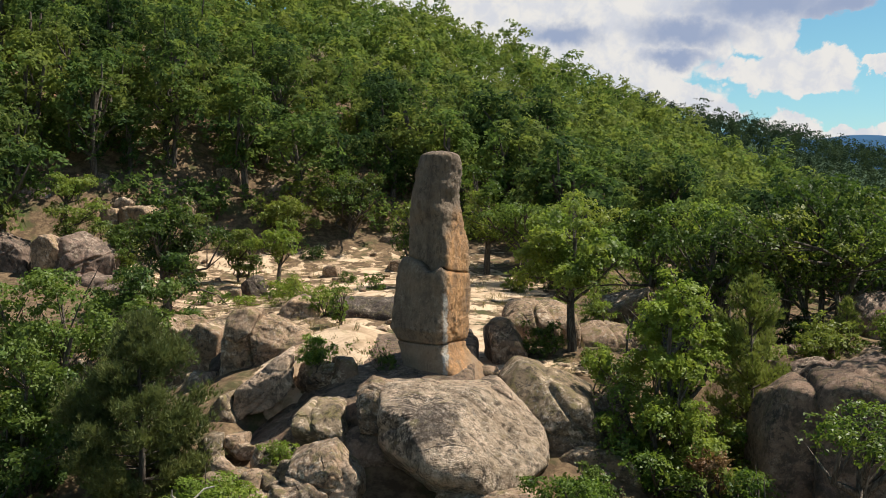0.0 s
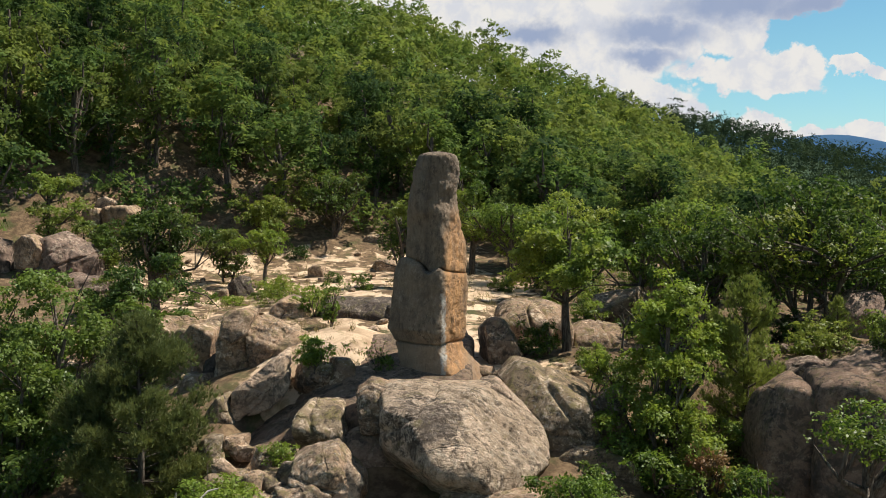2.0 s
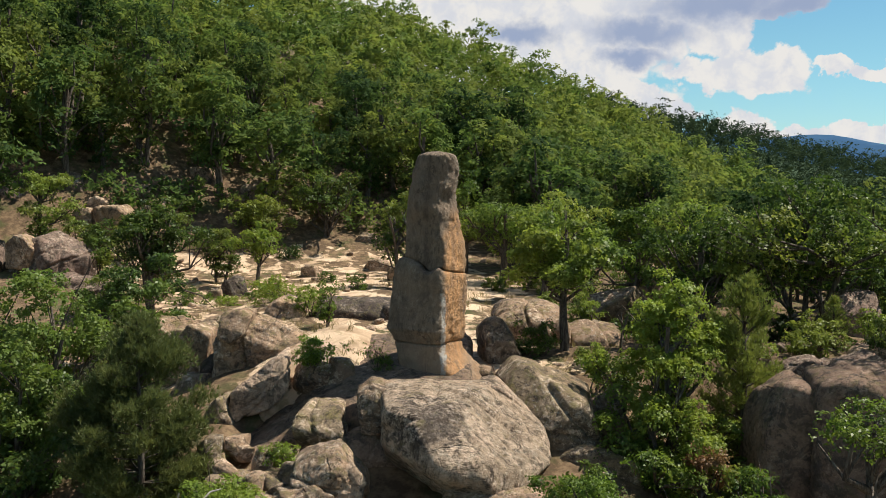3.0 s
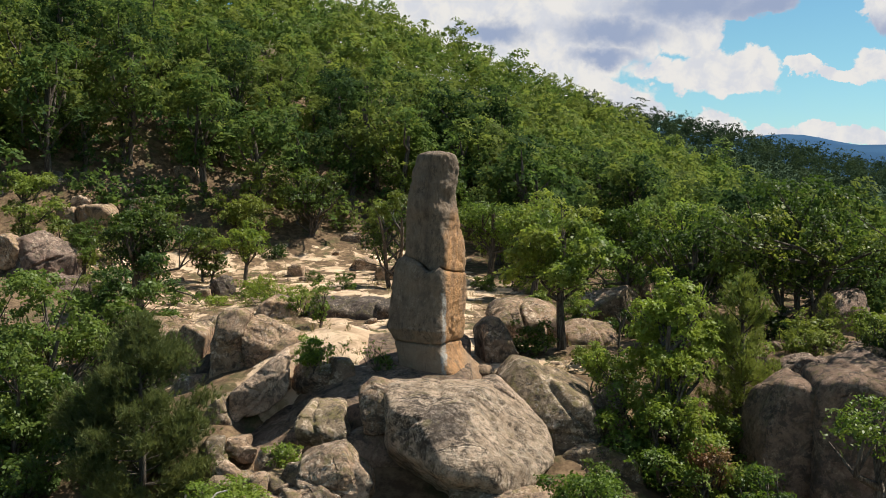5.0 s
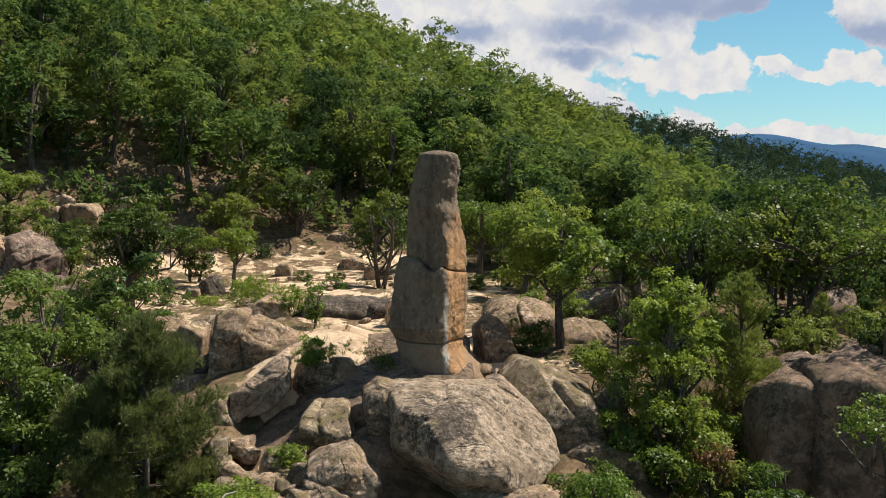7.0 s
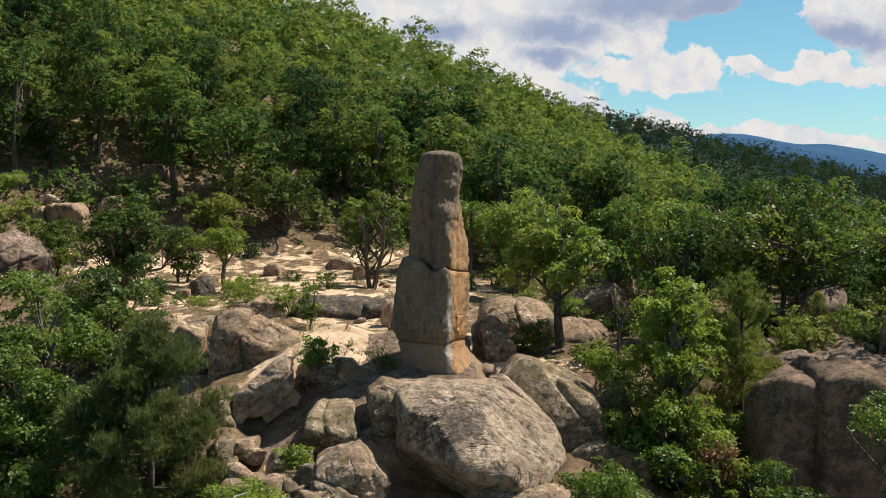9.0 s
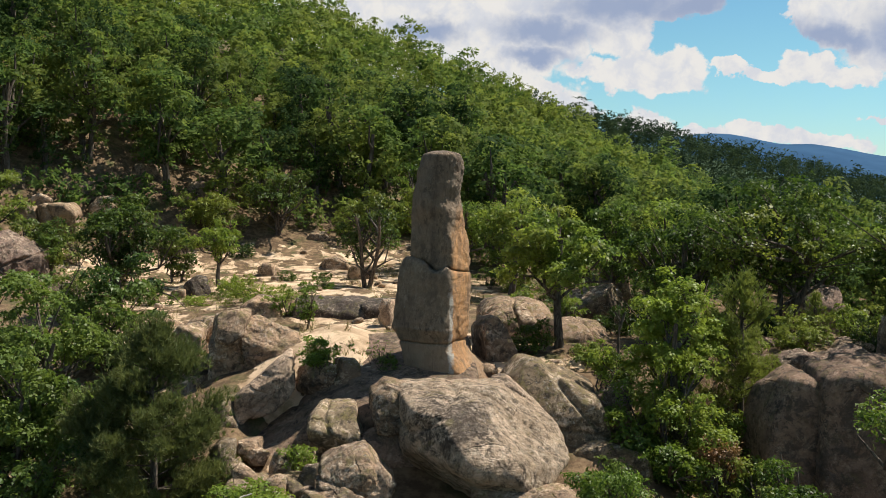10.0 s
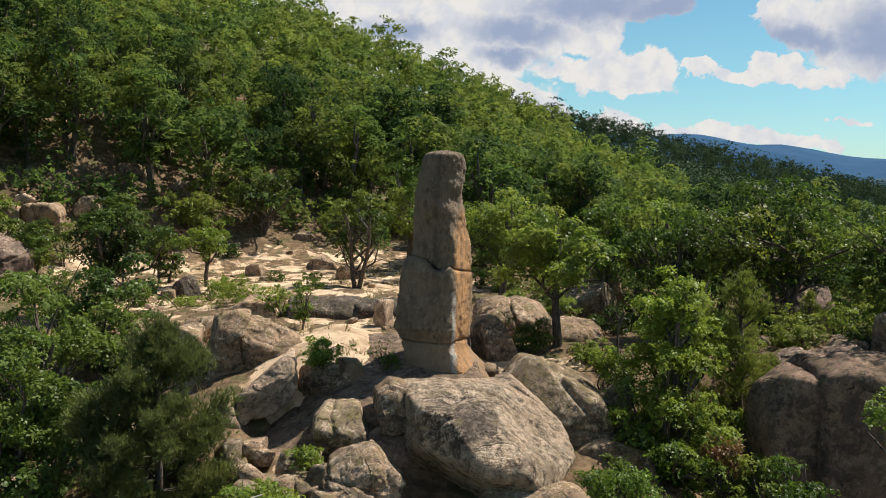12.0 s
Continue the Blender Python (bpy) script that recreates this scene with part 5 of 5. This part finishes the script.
def make_shrubs():
    shrub("low green oak shrub on sand", -7.2, 15.3, 1.1, 2.75, 3.2, 301, 2000)
    shrub("small green shrub on the sandy path", -3.6, 20.2, 1.3, 2.8, 1.6, 302, 900)
    shrub("upright green shrub beside the ledge", -4.45, 9.2, 1.5, 3.5, 1.2, 303, 900)
    shrub("dark green oak shrub on a rock", -3.95, -1.35, 1.95, 2.62, 1.5, 304, 1500, 0.12)
    shrub("sparse dry shrub at the foot of the pillar", -2.05, -0.6, 1.3, 2.55, 1.1, 305, 420, 0.07)
    shrub("dark green shrub in the shade of the pillar", -1.6, -0.9, 1.2, 2.1, 0.9, 306, 600, 0.10, OAK)
    shrub("dark green shrub round a tree trunk", 3.75, 1.7, 1.3, 2.7, 1.9, 307, 1500, 0.12, OAK)
    shrub("green shrub beside the mossy slab", 5.2, -2.6, 1.5, 2.7, 1.0, 308, 800)
    shrub("small green shrub among low rocks", -4.65, -5.3, -0.6, 0.4, 1.2, 309, 800, 0.11)
    shrub("green shrub on the sandy bank", -9.9, 16.2, 1.0, 2.0, 1.5, 310, 800)
    shrub("green shrub below the sapling", -8.5, 22.0, 1.1, 2.2, 1.8, 311, 900)
    shrub("green shrub among rocks", 6.6, 7.4, 1.2, 3.0, 1.8, 312, 1100)
    shrub("green shrub under the big oak", 17.0, 3.0, 1.3, 3.0, 2.2, 313, 1400)
    shrub("green shrub under the big oak", 13.8, 2.2, 1.3, 2.6, 1.6, 314, 1000)
    shrub("green shrub on the sandy bank", -5.6, 25.5, 1.4, 2.2, 1.2, 315, 500)
    shrub("green shrub at the foot of the slope", -8.8, 33.6, 1.8, 3.4, 2.0, 316, 900, 0.16, OAK)
    shrub("green shrub among cliff rocks", -15.2, 25.5, 1.6, 3.2, 2.4, 317, 1200, 0.16, OAK)
    shrub("green shrub beside the black rock", -8.6, 18.6, 1.2, 2.5, 2.4, 319, 1300)
    shrub("green shrub beside the brown sloping rock", -5.4, 12.0, 1.5, 2.9, 1.4, 320, 900)
    shrub("green shrub among rocks on the bank", -11.9, 17.2, 0.9, 2.2, 2.0, 321, 1000)
    shrub("green shrub among rocks on the bank", -16.5, 19.0, 1.3, 3.0, 2.8, 323, 1400, 0.15, OAK)
    shrub("green shrub below the white boulder", -18.4, 29.0, 2.6, 4.6, 2.8, 325, 1300, 0.16, OAK)
    shrub("green shrub below the white boulder", -23.0, 28.0, 3.2, 5.4, 2.8, 326, 1300, 0.16, OAK)
    shrub("dark green shrub below the pine", -10.6, -7.6, -3.6, -1.2, 3.0, 327, 1600, 0.14, OAK)
    shrub("dark green shrub below the pine", -7.6, -7.4, -3.2, -1.0, 2.6, 328, 1400, 0.14, OAK)
    shrub("dark green shrub below the pine", -12.6, -6.4, -3.4, -0.6, 3.2, 329, 1700, 0.14, OAK)
    shrub("green shrub beside the pine", -11.0, -2.2, -2.6, 0.6, 2.6, 330, 1500, 0.14, OAK)
    shrub("dark green shrub in the hollow", 9.0, -5.2, -2.6, -0.6, 2.4, 331, 1300, 0.13, OAK)
    shrub("green shrub on the bank behind the boulders", 11.6, 0.6, 1.0, 2.3, 1.8, 332, 1000, 0.13)
    shrub("green shrub on the bank behind the boulders", 16.5, 0.8, 1.2, 2.9, 2.2, 333, 1200, 0.13, OAK)
    for k, (x, y, h, w) in enumerate(((8.2, 13.5, 1.3, 2.2), (10.2, 17.0, 1.6, 2.4), (7.0, 21.0, 1.0, 1.8), (12.2, 13.4, 1.5, 2.2), (10.0, 8.0, 1.2, 1.8), (12.0, 4.0, 1.1, 1.6), (18.4, 5.0, 1.6, 2.4), (4.2, 22.5, 0.8, 1.5), (7.4, 10.6, 1.2, 2.0), (6.0, 13.6, 1.0, 1.9), (9.6, 12.0, 1.4, 2.2), (11.4, 10.6, 1.3, 2.0), (8.2, 17.4, 1.2, 2.2), (6.2, 23.6, 1.1, 2.0), (9.2, 21.6, 1.4, 2.4), (8.6, 6.4, 1.1, 1.7), (10.6, 2.2, 1.0, 1.6), (13.6, 4.2, 1.2, 1.8))):
        z = float(ground(x, y))
        shrub("low green shrub in the shade of the oaks", x, y, z - 0.1, z + h, w, 340 + k, 900, 0.15, OAK)
    # Mostly added to darken bare ground that lies in shade between boulders.
    for k, (x, y, h, w) in enumerate(((11.0, -0.3, 1.0, 1.6), (12.9, -0.2, 1.1, 1.8), (15.2, -2.4, 1.2, 1.8), (15.6, -0.6, 1.3, 2.0), (5.6, 0.7, 0.6, 1.3), (6.4, -0.6, 0.8, 1.4), (13.9, 0.8, 1.3, 2.0), (3.7, -6.9, 0.9, 1.5), (4.6, -6.2, 0.9, 1.4))):
        z = float(ground(x, y))
        shrub("low dark green shrub added over shaded ground between boulders", x, y, z - 0.1, z + h, w, 370 + k, 900, 0.14, OAK)
    shrub("green shrub in front of the cliff rocks", -20.8, 26.0, 2.6, 5.2, 2.4, 352, 1200, 0.15, OAK)
    shrub("dark green shrub in the hollow under the bushy oak", 7.0, -2.4, -1.2, 0.9, 2.6, 353, 1600, 0.14, OAK)
    shrub("dark green shrub in the hollow under the bushy oak", 8.9, -3.4, -1.8, 0.6, 2.2, 354, 1400, 0.14, OAK)
    shrub("green shrub below the boulder", 8.6, -6.5, -2.2, 0.0, 2.2, 318, 1400, 0.14, OAK)


def conifer(seed, tall, wide, tufts, blade, rounded, droop=0.25, ascending=0.5):
    """A young pine: whorls of rising branches that carry tufts of needles."""
    r = np.random.RandomState(seed)
    pieces = [tube([(0, 0, -0.4), (0.05, 0.02, tall * 0.4), (0.0, 0.05, tall * 0.75), (0, 0, tall * 0.99)], [0.020 * tall, 0.015 * tall, 0.008 * tall, 0.002 * tall], 7)]
    P, W = [], []
    whorls = 17
    for k in range(whorls):
        t = 0.10 + 0.88 * k / (whorls - 1)
        if rounded:
            reach = wide / 2 * min(1.0, (1.03 - t) / 0.60) ** 0.85 * min(1.0, 0.62 + t)
        else:
            reach = wide / 2 * min(1.0, (1.03 - t) * 1.9) * min(1.0, 0.55 + t)
        for i in range(r.randint(5, 8)):
            a = r.uniform(0, 6.283)
            length = reach * r.uniform(0.72, 1.12)
            rise = ascending * length * (0.4 + t)
            base = np.array([0, 0, t * tall * 0.96])
            end = base + (math.cos(a) * length, math.sin(a) * length, rise)
            mid = (base + end) / 2 - (0, 0, droop * length * 0.4)
            pieces.append(tube([base, mid, end], [0.004 * tall, 0.003 * tall, 0.001 * tall], 4))
            m = max(3, int(tufts * length / (wide / 2) / (whorls * 6)))
            for _ in range(m):
                u = r.uniform(0.25, 1.0) ** 0.7
                q = (1 - u) ** 2 * base + 2 * u * (1 - u) * mid + u * u * end
                P.append(q + r.normal(0, 0.085 * wide / 2, 3) * (1, 1, 0.8))
                w = (end - base) / (np.linalg.norm(end - base) + 1e-6) * 0.6 + (0, 0, 0.75)
                W.append(w)
    P.append(np.array([0, 0, tall]))
    W.append(np.array([0, 0, 1.0]))
    P, W = np.array(P), np.array(W)
    per = 10
    P, W = np.repeat(P, per, 0), np.repeat(W, per, 0)
    W = W + r.normal(size=W.shape) * 0.55
    W /= np.linalg.norm(W, axis=1, keepdims=True)
    side = np.cross(W, r.normal(size=W.shape))
    side /= np.linalg.norm(side, axis=1, keepdims=True)
    ln = blade * r.uniform(0.7, 1.3, (len(P), 1))
    verts = np.stack([P - side * blade * 0.07, P + side * blade * 0.07, P + W * ln], 1).reshape(-1, 3)
    return gather(pieces), (verts, np.arange(len(P) * 3).reshape(-1, 3))


def make_conifers():
    wood, needles = conifer(401, 6.6, 4.5, 20000, 0.19, True)
    tree_thing("pine_tree", "dense dark green young pine below the rocks", "tree", "pines", wood, needles, PINE, pose(-8.75, -5.0, -2.6), crown_name="needles")
    wood, needles = conifer(402, 6.6, 3.0, 7000, 0.17, False, 0.1, 0.9)
    tree_thing("pine_tree", "slender light green young pine beside the brown boulder", "tree", "pines", wood, needles, JUNIPER, pose(10.0, -2.4, -1.5), crown_name="needles")
    wood, needles = conifer(403, 2.4, 1.3, 600, 0.16, False, 0.1, 0.8)
    tree_thing("pine_tree", "small green pine sapling on the bank", "tree", "pines", wood, needles, JUNIPER, pose(14.6, 1.4, 1.3), crown_name="needles")


def make_fallen_branch():
    ways = [[(-7.0, -8.6, -0.75), (-6.6, -8.7, -0.35), (-6.2, -8.8, -0.30), (-5.75, -8.7, -0.62)], [(-6.3, -8.8, -0.32), (-6.0, -8.5, -0.05), (-5.7, -8.4, 0.0)], [(-6.6, -8.7, -0.36), (-6.75, -8.9, -0.1), (-6.7, -9.0, 0.08)]]
    bits = gather([tube(way, [0.035, 0.03, 0.022, 0.010][: len(way)], 6) for way in ways])
    tagged(new("fallen_branch", mesh_np("fallen_branch", *bits, DEADWOOD, True)), "bleached dead branch caught among low shrubs", "branch")


def make_dead_wood():
    """A broken grey snag between the boulders and a heap of dry brush in the hollow."""
    ways = [[(6.55, 0.0, 1.2), (6.50, 0.0, 2.2), (6.56, 0.05, 2.9), (6.50, 0.0, 3.35)], [(6.54, 0.0, 2.7), (6.66, 0.05, 3.0), (6.74, 0.05, 3.25)], [(6.54, 0.03, 3.0), (6.42, 0.0, 3.2), (6.36, 0.0, 3.3)]]
    bits = gather([tube(way, [0.055, 0.045, 0.035, 0.02][: len(way)], 7) for way in ways])
    tagged(new("dead_snag", mesh_np("dead_snag", *bits, BARK, True)), "broken grey dead tree stem among green bushes", "dead tree")
    shrub("heap of reddish-brown dry brush in the hollow", 7.75, -5.9, -0.9, 0.50, 1.1, 380, 900, 0.13, DRY_BRUSH)
    shrub("reddish-brown dry brush below the pine", 8.2, -5.8, -1.1, 0.1, 1.0, 381, 600, 0.13, DRY_BRUSH)


make_fallen_branch()
make_dead_wood()
make_key_trees()
make_shrubs()
make_conifers()


# ---- the wooded slopes ----
def wood_places():
    """Places of the trees of the wood, on a loose grid."""
    r = np.random.RandomState(77)
    near, far, ridge = [], [], []
    y = 9.0
    while y < 124:
        step = 4.0 if y < 62 else 4.4
        x = -0.50 * (y + 34) - 6
        while x < 0.70 * (y + 34) + 4:
            px, py = x + r.uniform(-1.4, 1.4), y + r.uniform(-1.4, 1.4)
            edge = (39.5 if px > -2 else 40.8 if px > -10 else 39.0) + 0.30 * (min(max(px, -40), 8) + 8)
            inside = py > edge - 1.0
            if py < edge - 1.0:
                inside = (px > 13 + 0.06 * py and py > 8) or (px < -25 and py > 20)
                if px > 5 and py > 31:
                    inside = True
                if math.hypot(px - 15.1, py - 5.4) < 4.5 or math.hypot(px - 12.6, py - 9.5) < 2.6:
                    inside = False
            if inside:
                (near if py < 60 and len(near) < 300 else far).append((px, py))
            x += step
        y += step * 0.93
    y = 130.0
    while y < 236:
        x = 36.0 if y < 190 else 40.0
        while x < 0.78 * (y + 34) + 10:
            ridge.append((x + r.uniform(-2, 2), y + r.uniform(-2, 2)))
            x += 3.8 if y > 190 else 4.6
        y += 4.2 if y > 190 else 5.4
    return near, far, ridge


def make_woods():
    near, far, ridge = wood_places()
    r = np.random.RandomState(78)
    protos = []
    for k in range(7):
        wood, crown = broadleaf(500 + k, 7.2, 2.5, 0.4, 36, 3300, 0.225, 0.66, 1 + (k % 3 == 0), 0.3, True, 0.80, 1.30)
        protos.append((wood, crown))
    kinds = [None] * 7
    for i, (x, y) in enumerate(near):
        k = i % 7
        where = stand(x, y, None, r.uniform(0.68, 1.30) * (0.82 if x > 13 and y < 40 else 1.0), r.uniform(0, 360), r.uniform(0.92, 1.15))
        if kinds[k] is None:
            kinds[k] = tree_thing("oak_tree", "green oak of the hillside wood", "tree", "oaks of the hillside wood", *protos[k], WOODS, where)
        else:
            place_copy(kinds[k], where)

    def joined(name, label, places, count, leaves, size, leaf, bare, sink=0.0):
        shapes = [broadleaf(600 + k, 7.6, 2.7, bare, 26, leaves, size, 0.7, 1, 0.3, True, 0.85, 1.42)[1][0] for k in range(count)]
        verts = []
        for i, (x, y) in enumerate(places):
            v = shapes[i % count]
            a, s, q = r.uniform(0, 6.28), r.uniform(0.62, 1.08) + 0.18 * (r.rand() < 0.10), r.uniform(0.9, 1.15)
            c, t = math.cos(a) * s * q, math.sin(a) * s * q
            verts.append(np.stack([v[:, 0] * c - v[:, 1] * t + x, v[:, 0] * t + v[:, 1] * c + y, v[:, 2] * s + float(ground(x, y)) - sink], -1))
        verts = np.concatenate(verts)
        me = mesh_np(name, verts, np.arange(len(verts)).reshape(-1, 3), leaf)
        tagged(new(name, me), label, "woodland", kind="stuff")

    joined("woodland", "dense green oak wood covering the hillside", far, 7, 1000, 0.36, WOODS, 0.6)
    joined("woodland", "dark green wood on the farther ridge, shade and haze in its colour", ridge, 5, 430, 0.38, RIDGE_WOOD, 0.0, 1.2)


make_woods()


def make_undergrowth():
    """Low bushes that fill the wood's floor, loose stones on the sand and dry grass."""
    r = np.random.RandomState(90)
    shapes = [broadleaf(700 + k, 1.7, 1.3, -0.1, 24, 300, 0.17, 0.66, 1, 0.2, True)[1][0] for k in range(5)]
    verts = []
    tries = 0
    while len(verts) < 600 and tries < 9000:
        tries += 1
        y = r.uniform(8, 70) if tries % 2 else r.uniform(34, 58)
        x = r.uniform(-0.50 * (y + 34) - 4, 0.68 * (y + 34))
        edge = (36.5 if x > -8 else 37.0) + 0.30 * (min(max(x, -40), 8) + 8)
        if y < edge and not (x > 12.5 + 0.05 * y) and not (x > 6 and y > 28):
            continue
        v, a, s = shapes[len(verts) % 5], r.uniform(0, 6.28), r.uniform(0.8, 1.7)
        c, t = math.cos(a) * s, math.sin(a) * s
        verts.append(np.stack([v[:, 0] * c - v[:, 1] * t + x, v[:, 0] * t + v[:, 1] * c + y, v[:, 2] * s + float(ground(x, y))], -1))
    verts = np.concatenate(verts)
    tagged(new("undergrowth", mesh_np("undergrowth", verts, np.arange(len(verts)).reshape(-1, 3), WOODS)), "green bushy undergrowth on the floor of the wood", "undergrowth", kind="stuff")
    # loose stones
    meshes = [rock_mesh("stone", (0.5, 0.4, 0.31), 800 + k, (GRANITE_WARM, GRANITE, GRANITE_PALE)[k % 3], level=3, cuts=6) for k in range(6)]
    for k in range(150):
        x, y = r.uniform(-16, 6), r.uniform(0, 36)
        if k > 115:
            x, y = r.uniform(-26, -10), r.uniform(24, 38)
        if math.hypot(x, y) < 2.6 or math.hypot(x + 3.4, y - 3.5) < 4.0:
            continue
        s = r.uniform(0.16, 0.75) ** 1.5
        ob = new("stone", meshes[k % 6])
        ob.matrix_basis = pose(x, y, float(ground(x, y)) + 0.12 * s, 0, r.uniform(-15, 15), r.uniform(0, 360)) @ Matrix.Diagonal((s, s, s, 1))
        tagged(ob, "loose granite stone on the sandy ground", "stone", "loose stones on the sand")
    # dry grass
    n = 1500
    x, y = r.uniform(-17, 8, n), r.uniform(-2.5, 37, n)
    keep = (np.hypot(x, y) > 2.4) & (waves(x, y, 6, 12) > 0.1)
    x, y = x[keep], y[keep]
    z = ground(x, y)
    per = 10
    P = np.repeat(np.stack([x, y, z], -1), per, 0) + r.normal(0, 0.10, (len(x) * per, 3)) * (1, 1, 0)
    W = r.normal(size=P.shape) * (0.5, 0.5, 0.2) + (0, 0, 1)
    side = np.cross(W, r.normal(size=P.shape))
    side /= np.linalg.norm(side, axis=1, keepdims=True)
    h = r.uniform(0.10, 0.30, (len(P), 1))
    v = np.stack([P - side * 0.012, P + side * 0.012, P + W * h + side * 0.003, P + W * h - side * 0.003], 1).reshape(-1, 3)
    tagged(new("dry_grass", mesh_np("dry_grass", v, np.arange(len(v)).reshape(-1, 4), STRAW)), "thin dry yellow grass tufts on sandy ground", "grass", kind="stuff")


make_undergrowth()
